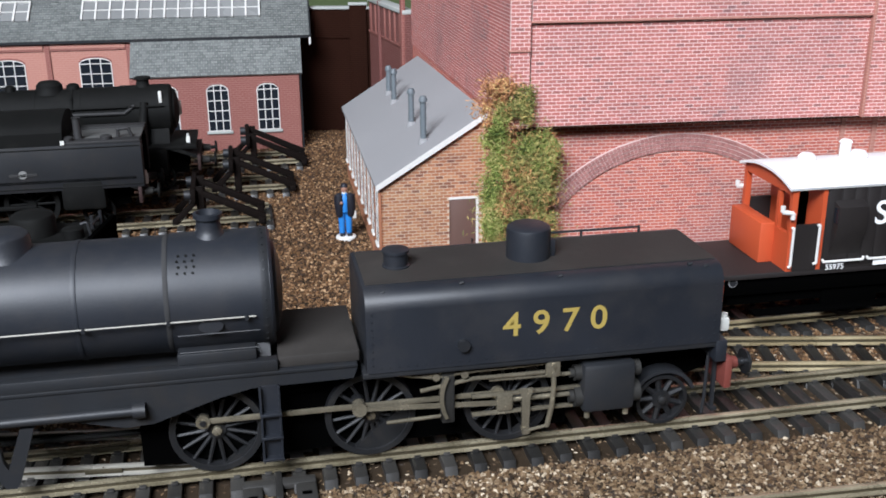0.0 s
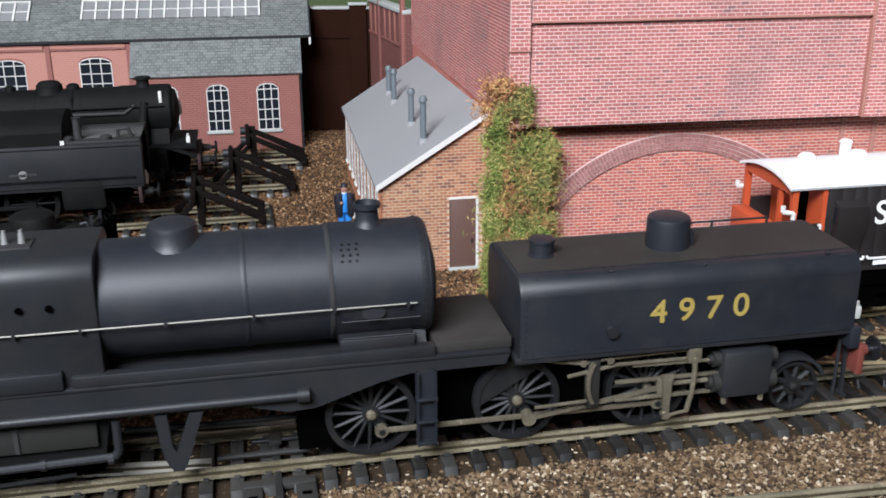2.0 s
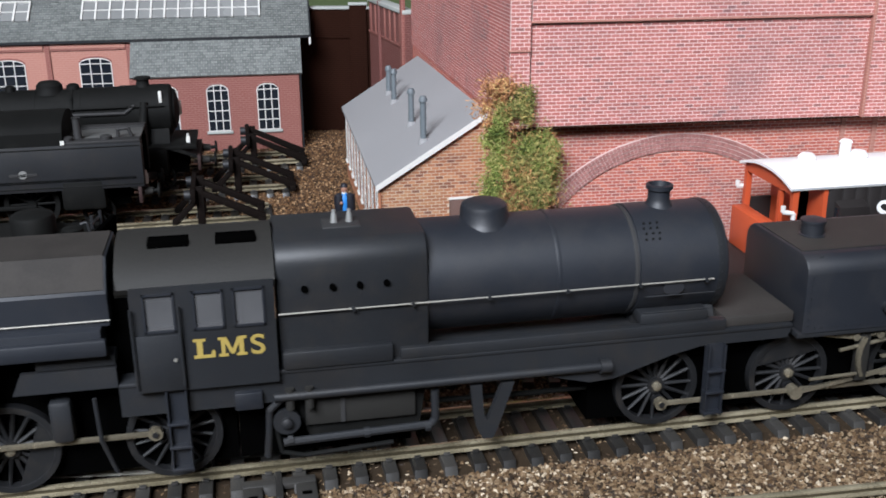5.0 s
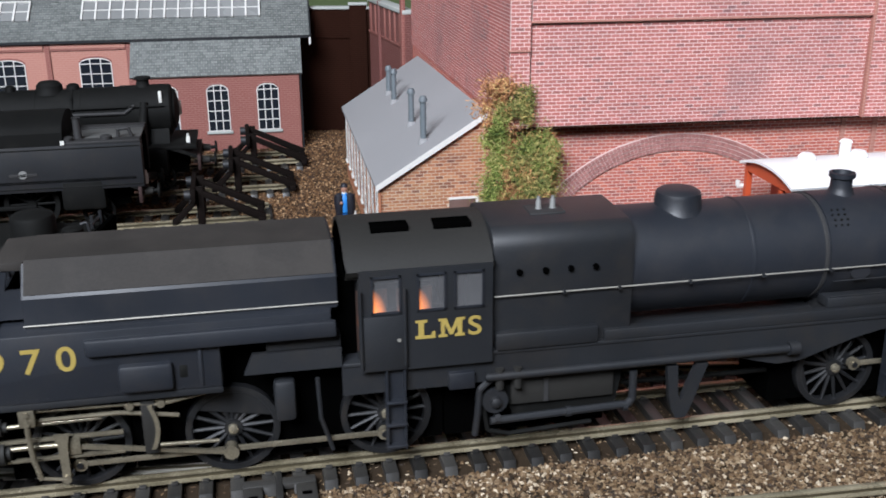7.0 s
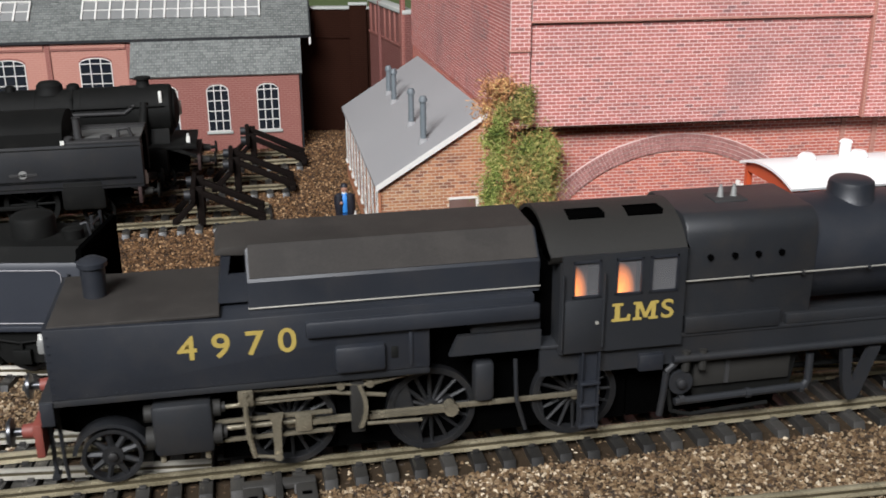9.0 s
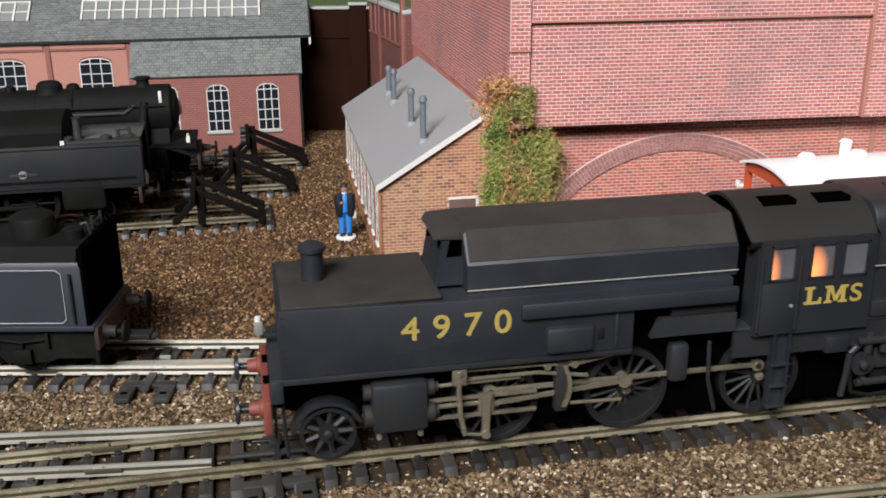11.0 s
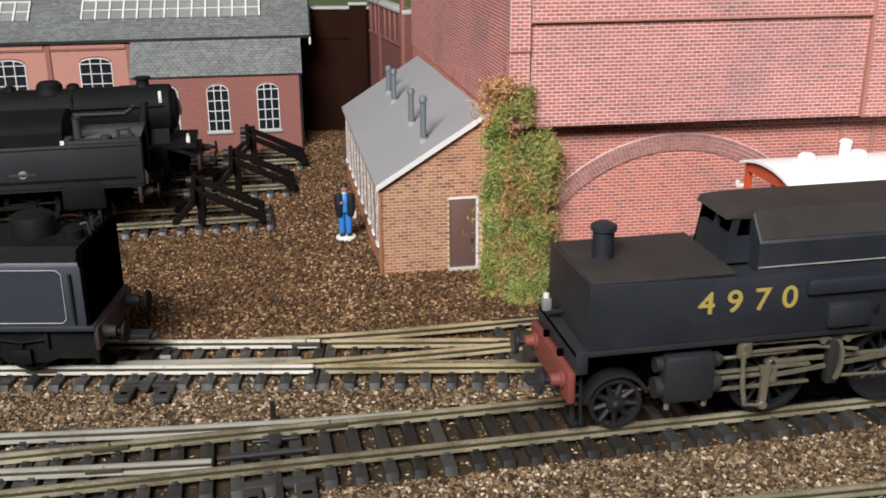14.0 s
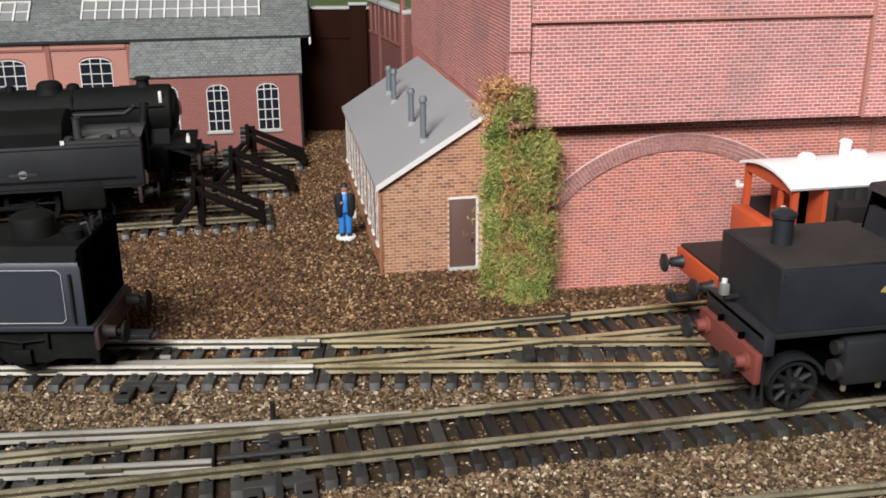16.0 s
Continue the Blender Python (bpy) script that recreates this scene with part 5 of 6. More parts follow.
    sec_r = [(-15.6, 52.0)] + [(-y, z) for y, z in arc(0, 44.5, 16.4, 25, 90, 9, 14.6)][0:] + [(y, z) for y, z in arc(0, 44.5, 16.4, 90, 25, 9, 14.6)] + [(15.6, 52.0)]
    inner = [(y * 0.95, z - 0.8) for y, z in sec_r]
    roof = made(prism, sec_r + inner[::-1], "x", -174.6, -142.2)
    cabroof = part("cab_roof", roof, SOOT, L, "arched sooty cab roof")
    for u in (-168.0, -154.0):
        part("roof_hatch", made(box, u, u + 8.4, -7.2, -2.8, 57.2, 58.9, 0.1), DEEP, cabroof, "dark roof hatch")
    part("cab_front", made(prism, [(-15.1, 30), (15.1, 30)] + [(y, z) for y, z in inner[::-1]], "x", -143.4, -142.8), BLACK, L)
    # plate added across the open cab back to stop the glow leaking out
    part("cab_back", made(box, -172.0, -171.6, -14.9, 14.9, 30.4, 50.0), BLACK, L)
    part("cab_floor", made(box, -172, -143, -15, 15, 28.4, 30.4), BLACK, L)
    # added free-standing plate close behind the glass gives the firelight
    glow_mid = part("firedoor_glow", made(box, -160.4, -152.6, -12.4, -12.0, 35.5, 49.5), GLOW, L, "orange glow plate for firelight behind the middle cab window")
    for a, b in ((-169.4, -162.9), (-159.4, -153.0), (-151.3, -144.6)):
        part("window_pane", made(box, a, b, -15.4, -15.25, 42, 50.7), CABGLASS, L, "milky cab glazing")
    part("backhead", made(box, -150.0, -143.5, 8.3, 13, 30.4, 50.6), SOOT, L)
    # second added glow plate, for the rear window
    glow_tail = part("tail_glow", made(box, -171.3, -164.6, -12.4, -12.0, 35.5, 49.5), GLOW, L, "orange glow plate for firelight behind the rear cab window")
    FLAMES.extend((glow_mid, glow_tail))
    door = part("cab_door", made(box, -171.2, -162.0, -16.2, -15.65, 28.8, 41.6, 0.1), BLACK, L)
    part("door_handle", made(rod, (-163.6, -16.3, 36.0), (-163.6, -16.7, 36.0), 0.4, 8), WIRE, door)
    frame_bm = bmesh.new()
    for a, b in ((-169.4, -162.9), (-159.4, -153.0), (-151.3, -144.6)):
        for x0, x1, z0, z1 in ((a, a + 0.5, 42, 50.7), (b - 0.5, b, 42, 50.7), (a, b, 42, 42.5), (a, b, 50.2, 50.7)):
            box(frame_bm, x0, x1, -15.9, -15.55, z0, z1)
    part("window_frame", frame_bm, BLUEBLACK, L)
    for a, b in ((-171.8, -171.2), (-162.2, -161.6)):
        part("grab_rail", made(rod, (a, -16.6, 30), (a, -16.6, 48), 0.28, 8), BLACK, L)
    # slab-serif initials
    z0, h, depth = 35.5, 4.4, -15.66
    bm = bmesh.new()
    for pts in ([(-159.2, 0), (-158.0, 0), (-158.0, 1), (-159.2, 1)], [(-159.9, 0.86), (-157.3, 0.86), (-157.3, 1), (-159.9, 1)],
                [(-159.9, 0), (-155.5, 0), (-155.5, 0.36), (-156.1, 0.36), (-156.3, 0.16), (-159.9, 0.16)]):
        depth -= 0.02
        prism(bm, [(u, z0 + h * q) for u, q in pts], "y", depth, -15.55)
    part("lettering", bm, YELLOW, L, "yellow painted company initial")
    bm = bmesh.new()
    for pts in ([(-154.2, 0), (-153.4, 0), (-153.4, 1), (-154.2, 1)], [(-150.5, 0), (-149.5, 0), (-149.5, 1), (-150.5, 1)], [(-154.8, 0), (-152.8, 0), (-152.8, 0.13), (-154.8, 0.13)],
                [(-151.1, 0), (-148.9, 0), (-148.9, 0.13), (-151.1, 0.13)], [(-154.8, 0.87), (-153.2, 0.87), (-153.2, 1), (-154.8, 1)], [(-150.7, 0.87), (-148.9, 0.87), (-148.9, 1), (-150.7, 1)],
                [(-154.0, 1), (-153.0, 1), (-151.6, 0.2), (-152.2, 0.1)], [(-150.7, 1), (-149.9, 1), (-151.6, 0.1), (-152.2, 0.2)]):
        depth -= 0.02
        prism(bm, [(u, z0 + h * q) for u, q in pts], "y", depth, -15.55)
    part("lettering", bm, YELLOW, L, "yellow painted company initial")
    writing("lettering", "S", 6.3, YELLOW, L, -148.3, -15.66, z0 + 0.05, "yellow painted company initial", wide=1.15)
    # rear unit: low water tank, bunker, boxes
    r = part("rear_tank", made(prism, [(-281.4, 28.4), (-201.6, 28.4), (-201.6, 38.2), (-178, 38.2), (-178, 43.6), (-244, 43.6), (-281.4, 44.6)], "y", -15.5, 15.5, 0.4), BLUEBLACK, L, "satin blue-black rear tank")
    part("tank_deck", made(box, -280.6, -246, -14.6, 14.6, 44.0, 44.9, 0.3), DUST, r, "dusty brown-black tank top")
    bm = bmesh.new()
    rivets(bm, [((-280, -15.55, 29.2), (-204, -15.55, 29.2), 40), ((-280.6, -15.55, 30), (-280.6, -15.55, 43), 8)])
    part("rivet_row", bm, BLUEBLACK, r)
    part("tank_vent", made(turned, [(2.6, 0), (2.6, 6.8), (3.2, 7.2), (3.2, 8.2), (1.4, 9.2)], (-272.6, 1.5, 44.6), 24), BLUEBLACK, r, "tall round tank vent")
    part("rear_running_board", made(box, -284, -201.6, -15.2, 15.2, 26.8, 28.4, 0.2), BLACK, L)
    writing("number", "4970", 7.7, YELLOW, L, -255.2, -15.56, 35.3, "yellow painted engine number", wide=1.08, gap=1.66)
    # bunker: upright lower sides, sloping upper sides, flat crown
    sec = [(-13.2, 43.6), (-13.2, 50.6), (-8.2, 57.0), (8.2, 57.0), (13.2, 50.6), (13.2, 43.6)]
    bunker = part("coal_bunker", made(prism, sec, "x", -240.0, -176.2, 0.4), BLUEBLACK, L, "faceted black coal bunker")
    part("bunker_crown", made(prism, [(-8.0, 56.8), (-12.6, 51.1), (-12.8, 51.4), (-8.2, 57.35), (8.2, 57.35), (12.8, 51.4), (12.6, 51.1), (8.0, 56.8)], "x", -239.4, -176.8), DUST, bunker, "dusty sloping bunker crown")
    part("bunker_bead", made(rod, (-240, -13.5, 44.9), (-176.2, -13.5, 44.9), 0.2, 8), WIRE, bunker)
    hood = part("bunker_hood", made(prism, [(-246.4, 55.4), (-239.4, 55.0), (-239.4, 57.3), (-245.4, 57.0)], "y", -8.5, 8.5, 0.4), DUST, bunker)
    part("hood_side", made(prism, [(-246.4, 44.6), (-240.0, 44.6), (-240.0, 55.1), (-244.6, 55.1)], "y", 7.6, 8.5), DEEP, hood)
    v = -8.5
    bm = bmesh.new()
    prism(bm, [(-246.4, 44.6), (-240.0, 44.6), (-240.0, 51.0), (-245.4, 51.0)], "y", v, v + 0.9)
    prism(bm, [(-245.4, 51.0), (-243.8, 51.0), (-243.0, 55.1), (-244.6, 55.1)], "y", v, v + 0.9)
    part("hood_side", bm, BLUEBLACK, hood)
    part("hood_front", made(prism, [(-246.4, 44.6), (-246.4, 44.6), (-243.8, 51.0), (-245.4, 51.0)], "y", -7.6, 7.6), BLUEBLACK, hood)
    part("hood_pillar", made(prism, [(-245.4, 51.0), (-244.2, 51.0), (-244.2, 55.1), (-244.6, 55.1)], "y", -0.7, 0.7), BLUEBLACK, hood)
    # sheet in shade black for the dark inside of the hood
    part("hood_back", made(box, -240.5, -239.9, -7.6, 7.6, 44.6, 55.0), DEEP, hood)
    part("ledge_rail", made(box, -228.5, -177, -17.0, -15.3, 38.2, 42.0, 0.6), BLUEBLACK, L, "long rounded tank ledge")
    box_a = part("equipment_box", made(box, -222.6, -211.4, -17.0, -11, 29.2, 35.6, 1.0), BLUEBLACK, L, "rounded lower equipment box")
    # dark box on the tank side paints the shade of a recess
    part("side_recess", made(box, -211.2, -207.6, -15.6, -11, 30.4, 35.2, 1.2), GRIME_SHADE, L)
    part("box_strap", made(box, -206.2, -205.4, -15.9, -15.3, 29.4, 37.6, 0.2), BLUEBLACK, L)
    part("rear_girder", made(prism, [(-197, 30), (-176, 30), (-176, 34.6), (-195, 34.6)], "y", -14.6, -13.0), BLACK, L)
    part("rear_girder", made(prism, [(-197, 30), (-176, 30), (-176, 34.6), (-195, 34.6)], "y", 13.0, 14.6), BLACK, L)
    # added blocks in shade black fill the dark space behind the wheels
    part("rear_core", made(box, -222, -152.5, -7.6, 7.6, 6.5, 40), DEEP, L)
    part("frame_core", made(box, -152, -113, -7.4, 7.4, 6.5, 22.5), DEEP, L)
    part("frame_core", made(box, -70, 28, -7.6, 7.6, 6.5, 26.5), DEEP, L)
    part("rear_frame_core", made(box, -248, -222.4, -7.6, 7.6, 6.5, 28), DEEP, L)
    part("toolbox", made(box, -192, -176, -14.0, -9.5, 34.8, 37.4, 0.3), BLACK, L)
    # added plate paints the dark open gap between cab and bunker
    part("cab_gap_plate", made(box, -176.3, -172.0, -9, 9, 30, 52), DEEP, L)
    running_gear(L, True)
    running_gear(L, False)
    return L


LOCO = locomotive()


# ---- standing stock ----
def small_wheel(parent, u, v, r, spokes=10, paint=None):
    paint = paint or WHEEL
    n = 28
    z = RAIL + r
    bm = bmesh.new()
    rings = [[bm.verts.new((u + a * math.cos(2 * math.pi * i / n), v + h, z + a * math.sin(2 * math.pi * i / n))) for i in range(n)] for a, h in ((r, 1), (r, -1), (r * 0.82, -1), (r * 0.82, 1))]
    for a, b in zip(rings, rings[1:] + rings[:1]):
        for i in range(n):
            bm.faces.new((a[i], a[(i + 1) % n], b[(i + 1) % n], b[i]))
    w = part("wheel", bm, paint, parent)
    part("hub", made(turned, [(1.6, -1.2), (1.6, 1.2)], (u, v, z), 12, "y"), paint, w)
    for i in range(spokes):
        a = 2 * math.pi * i / spokes
        part("spoke", made(rod, (u, v, z), (u + r * 0.85 * math.cos(a), v, z + r * 0.85 * math.sin(a)), 0.5, 6), paint, w)


def buffers(parent, u, z, dirn, shank, head=GRIME_SHADE):
    for v in (-11, 11):
        pr = [(2.2, 0), (1.7, 0.8), (1.5, 3.6)]
        s = part("buffer_shank", made(turned, pr if dirn > 0 else [(r, -h) for r, h in pr][::-1], (u, v, z), 16, "x"), shank, parent)
        pr = [(0.8, 3.4), (0.8, 5.4), (2.9, 5.5), (2.9, 6.2), (2.4, 6.5)]
        part("buffer_head", made(turned, pr if dirn > 0 else [(r, -h) for r, h in pr][::-1], (u, v, z), 20, "x"), head, s)


def tender():
    """A tender on the middle line; datum at its inner end, body running to the left."""
    t = thing("locomotive_tender", "slate-black lined tender with round filler standing on the rails", "tender", at(-90.5, 264.4, 0, -0.2))
    sec = [(-15.2, 19.6), (-15.2, 36.0), (-14.6, 37.2), (14.6, 37.2), (15.2, 36.0), (15.2, 19.6)]
    body = part("tank_body", made(prism, sec, "x", -92, -3.5, 0.4), TENDER, t, "slate blue-black tank side")
    part("side_panel", made(prism, [(-88, 20.6), (-9.8, 20.6), (-8.6, 21.6), (-8.6, 34.4), (-9.8, 35.4), (-88, 35.4)], "y", -15.35, -15.1), TENDER, body)
    for pts in ([(-88, -15.4, 35.4), (-9.8, -15.4, 35.4), (-8.6, -15.4, 34.3), (-8.6, -15.4, 21.7), (-9.8, -15.4, 20.6), (-88, -15.4, 20.6)], ):
        part("lining", made(pipe, pts, 0.16, 6), LINING, body, "thin faded lining")
    part("handrail", made(rod, (-6.4, -15.9, 21), (-6.4, -15.9, 34.6), 0.4, 8), BLACK, body)
    part("tank_top", made(prism, [(-14.4, 37.1), (14.4, 37.1), (10, 40.2), (-10, 40.2)], "x", -92, -5.0), GRIME_SHADE, t, "sloping sooty tank top")
    part("filler", made(turned, [(5.9, 0), (5.9, 4.6), (5.5, 5.6), (4.6, 6.1), (0.5, 6.3)], (-20.5, 0.5, 40.0), 32), GRIME_SHADE, t, "round water filler dome")
    part("vent", made(turned, [(2.8, 0), (2.8, 2.8), (2.2, 3.2)], (-8.6, -3.0, 40.0), 20), GRIME_SHADE, t)
    bm = bmesh.new()
    pipe(bm, [(-7, -1, 40), (-7, -1, 43.4), (-5.2, -1, 43.8), (-4.6, -1, 40)], 0.5)
    pipe(bm, [(-6, 5, 40), (-6, 5, 43.8)], 0.6)
    pipe(bm, [(-5, 9, 39), (-5, 9, 44.0)], 0.5)
    pipe(bm, [(-5.4, 2.0, 42.0), (-5.4, 10, 42.2)], 0.4)
    part("tank_valves", bm, BLACK, t)
    # end wall turned from the light, its shade put in as near-black
    part("end_wall", made(box, -4.2, -2.6, -15.0, 15.0, 19.6, 41.0, 0.3), DEEP, t)
    part("footplate", made(box, -93, -1.6, -15.6, 15.6, 18.2, 19.6, 0.2), TENDER, t)
    part("solebar", made(prism, [(-92, 7.6), (-84, 7.6), (-80, 12), (-62, 12), (-58, 8.4), (-50, 8.4), (-46, 12), (-30, 12), (-27, 8.4), (-16, 8.4), (-13, 9.6), (-3.2, 9.6), (-2.6, 8.0), (-2.0, 8.0), (-2.0, 18.2), (-92, 18.2)], "y", -13.6, -12.4), GRIME_SHADE, t, "pierced black tender frame")
    part("solebar", made(box, -92, -2, 12.4, 13.6, 9, 18.2), BLACK, t)
    for u in (-22, -55, -86):
        for v in (-9.4, 9.4):
            small_wheel(t, u, v, 6.4)
        bm = bmesh.new()
        box(bm, u - 2.4, u + 2.4, -15.2, -13.6, 8.4, 12.6, 0.3)
        pipe(bm, [(u - 7, -14.4, 15.6), (u, -14.4, 14.6), (u + 7, -14.4, 15.6)], 0.35)
        rod(bm, (u, -14.4, 12.4), (u, -14.4, 14.8), 0.5, 8)
        for s in (-7, 7):
            box(bm, u + s - 0.5, u + s + 0.5, -14.9, -13.6, 13.2, 17.2, 0.1)
        part("axlebox", bm, GRIME_SHADE, t, "black axlebox and leaf spring")
    beam = part("buffer_beam", made(box, -2.0, -0.8, -15.2, 15.2, 12.6, 19.0, 0.2), plain("dull_red_brown_beam", (0.035, 0.016, 0.013), (0.018, 0.01, 0.008), rough=0.7), t, "dull red-brown buffer beam")
    buffers(beam, -0.8, 16.4, 1, SOOT)
    part("coupling", made(box, -0.8, 8.5, -2.2, 2.2, 9.6, 11.2, 0.4), BLACK, t)
    part("coupling_hook", made(pipe, [(5, 0, 10.4), (8.5, 0, 9.2), (10.5, 0, 10.8)], 0.8), BLACK, t)
    part("frame_pan", made(box, -91, -4, -8.5, 8.5, 11, 18.2), DEEP, t)


tender()


def standing_engine(label, m, tank_front):
    """A black tank engine, smokebox to the right; datum at its leading buffer beam."""
    t = thing("steam_locomotive", label, "locomotive", m, "engines standing in the shed yard")
    H = 38.6
    if not tank_front:
        part("boiler", made(turned, [(10.3, -100), (10.3, -32)], (0, 0, H), 44, "x"), GRIME_SHADE, t)
        s = part("smokebox", made(turned, [(10.6, -32), (10.6, -12), (10.0, -11.2)], (0, 0, H), 44, "x"), GRIME_SHADE, t)
        part("smokebox_door", made(turned, [(8.8, -11.2), (8.3, -10.0), (4.5, -8.8), (0.8, -8.4)], (0, 0, H), 32, "x"), GRIME_SHADE, s)
        part("chimney", made(turned, [(4.4, -0.8), (3.0, 0.6), (2.6, 1.6), (2.6, 3.0), (3.4, 3.3), (3.4, 4.1), (2.6, 4.3)], (-22.6, 0, H + 9.9), 24), GRIME_SHADE, s)
        part("dome", made(turned, [(6.6, -1), (5.4, 0.6), (5.2, 2.6), (3.8, 4.0), (0.6, 4.5)], (-60.4, 0, H + 9.6), 28), GRIME_SHADE, t)
        part("top_feed", made(turned, [(3.0, -1), (2.6, 1.8), (1.4, 2.6)], (-51, 0, H + 9.8), 16), GRIME_SHADE, t)
        for u in (-32.0, -48.0, -66.0, -84.0):
            part("boiler_band", made(turned, [(10.4, u - 0.5), (10.5, u), (10.4, u + 0.5)], (0, 0, H), 40, "x"), GRIME_SHADE, t)
        part("ejector_pipe", made(pipe, [(-98, -10.2, H + 1.0), (-30, -10.8, H + 1.0), (-26, -10.4, H + 4.0)], 0.7, 8), GREY_SOOT, t)
        part("feed_pipe", made(pipe, [(-51, -2.4, H + 10.2), (-51, -8.4, H + 6.6), (-51, -10.6, H), (-51.5, -10.8, 27)], 0.6, 8), GRIME_SHADE, t)
        part("safety_valve", made(turned, [(2.4, -1), (2.0, 2.2), (1.0, 2.8)], (-76, 0, H + 9.8), 16), GRIME_SHADE, t)
    for v in (-1, 1):
        if not tank_front:
            part("handrail", made(rod, (-98, v * 10.9, H + 3.5), (-14, v * 10.9, H + 3.5), 0.35, 8), GRIME_SHADE, t)
            part("steam_pipe", made(pipe, [(-22, v * 9.5, H + 5), (-23, v * 12.0, H - 4), (-23, v * 12.6, 26)], 1.7, 12), GRIME_SHADE, t)
        part("cylinder", made(box, -30, -14, v * 12.4 - 3.2, v * 12.4 + 3.2, 13, 25, 1.4), GRIME_SHADE, t)
        part("frame_plate", made(box, -120, -6, v * 6 - 0.5, v * 6 + 0.5, 12, 24), DEEP, t)
        # wheels in the shade-darkened black, as deep in shadow
        for u, r in ((-18, 6.2), (-42, 10.2), (-72, 10.2), (-102, 10.2)):
            small_wheel(t, u, v * 8.5, r, 12, GRIME_SHADE)
        part("connecting_rod", made(box, -103, -40, v * 12.0 - 0.4, v * 12.0 + 0.4, 13.6, 15.2, 0.2), GRIME_SHADE, t)
    part("saddle", made(prism, [(-10, 24), (10, 24), (8, 32), (-8, 32)], "x", -32, -13), GRIME_SHADE, t)
    part("running_plate", made(box, -124, -2, -15.4, 15.4, 24, 25.6, 0.2), GRIME_SHADE, t)
    part("front_plate", made(prism, [(-12, 25.6), (-2, 21.0), (-2, 19.8), (-13, 24)], "y", -15.2, 15.2), GRIME_SHADE, t)
    if tank_front:
        for v in (-1, 1):
            y0, y1 = sorted((v * 9.0, v * 15.4))
            # near tank in weathered black, far tank in the darker black
            tk = part("side_tank", made(prism, [(-122, 21.0), (0.6, 21.0), (0.6, 38.4), (-122, 38.4)], "y", y0, y1, 0.4), BLACK if v < 0 else GRIME_SHADE, t, "dusty blue-black side tank")
            part("tank_rim", made(box, -28, 0.4, y0 + 0.4, y1 - 0.3, 38.4, 39.4, 0.2), GREY_SOOT, tk)
        part("faded_emblem", made(box, -47.5, -37.5, -15.62, -15.42, 27.2, 28.4, 0.05), GREY_SOOT, t, "faded grey side emblem")
        part("faded_emblem", made(turned, [(1.6, -0.12), (1.6, 0.1)], (-42.6, -15.5, 28.0), 14, "y"), PALEMETAL, t, "faded grey side emblem")
        for z in (22.4, 37.2):
            part("tank_beading", made(rod, (-121, -15.5, z), (0.2, -15.5, z), 0.22, 6), GRIME_SHADE, t)
        for u in (-26, -12):
            part("tank_filler", made(turned, [(2.2, 0), (2.2, 1.4), (1.2, 1.9)], (u, -12, 39.2), 14), GREY_SOOT, t)
        # tank end with its shade put into the colour
        part("tank_end", made(box, -0.6, 0.5, -9, 9, 21, 36), DEEP, t)
        part("tank_cover", made(box, -28, 0.2, -9.0, 9.0, 38.0, 38.9, 0.2), plain("pale_dusty_deck", (0.1, 0.1, 0.095), (0.05, 0.05, 0.048), rough=0.8), t)
        cabs = made(prism, [(-15.2, 38.4), (-15.2, 43.2)] + [(-y, z) for y, z in arc(0, 42, 15.2, 15, 90, 8, 6.8)] + [(y, z) for y, z in arc(0, 42, 15.2, 90, 15, 8, 6.8)] + [(15.2, 43.2), (15.2, 38.4)], "x", -124, -27, 0.4)
        part("casing", cabs, GRIME_SHADE, t, "rounded sooty casing")
        part("lamp_bracket", made(box, -28.0, -26.6, -15.8, -15.2, 38.6, 40.2), LAMPWHITE, t)
        part("vent_stack", made(turned, [(1.9, 0), (1.5, 1.2), (1.4, 8.2), (1.7, 8.6)], (-22.6, -8, 38.6), 14), GREY_SOOT, t)
        part("tank_valves", made(pipe, [(-8, -8, 38.6), (-8, -8, 42), (-4, -8, 42.4), (-3, -8, 39)], 0.7), GREY_SOOT, t)
    lu = 0.8 if tank_front else -5.4
    lamp = part("head_lamp", made(box, lu - 0.8, lu + 0.8, -10.2, -8.6, 20.6 if tank_front else 24.0, 24.6 if tank_front else 28.2, 0.3), LAMPWHITE, t, "white oil head lamp")
    part("lamp_chimney", made(rod, (lu, -9.4, 24.4 if tank_front else 28.0), (lu, -9.4, 25.8 if tank_front else 29.4), 0.5), LAMPWHITE, lamp)
    if not tank_front:
        part("high_lamp", made(box, -16.0, -14.6, -9.9, -8.5, 43.0, 48.0, 0.4), LAMPWHITE, t, "white lamp on the smokebox")
        part("centre_lamp", made(box, -9.8, -8.0, 8.0, 10.0, 34, 40, 0.3), LAMPWHITE, t)
    beam = part("buffer_beam", made(box, -2.0, -0.6, -15.4, 15.4, 14.6, 21.0, 0.2), plain("grimy_red_beam", (0.03, 0.01, 0.008), (0.016, 0.007, 0.006), rough=0.7), t, "grimy red buffer beam")
    buffers(beam, -0.6, 18.0, 1, SOOT)
    return t


def on_line(x, x0, y0, deg=LINE):
    return at(x, y0 + (x - x0) * math.tan(radians(deg)), 0, deg)


standing_engine("black side-tank engine standing on the near siding", on_line(-117.0, -70, 402.0), True)
standing_engine("black engine with lamps standing on the middle siding", on_line(-105.0, -70, 447.0), False)


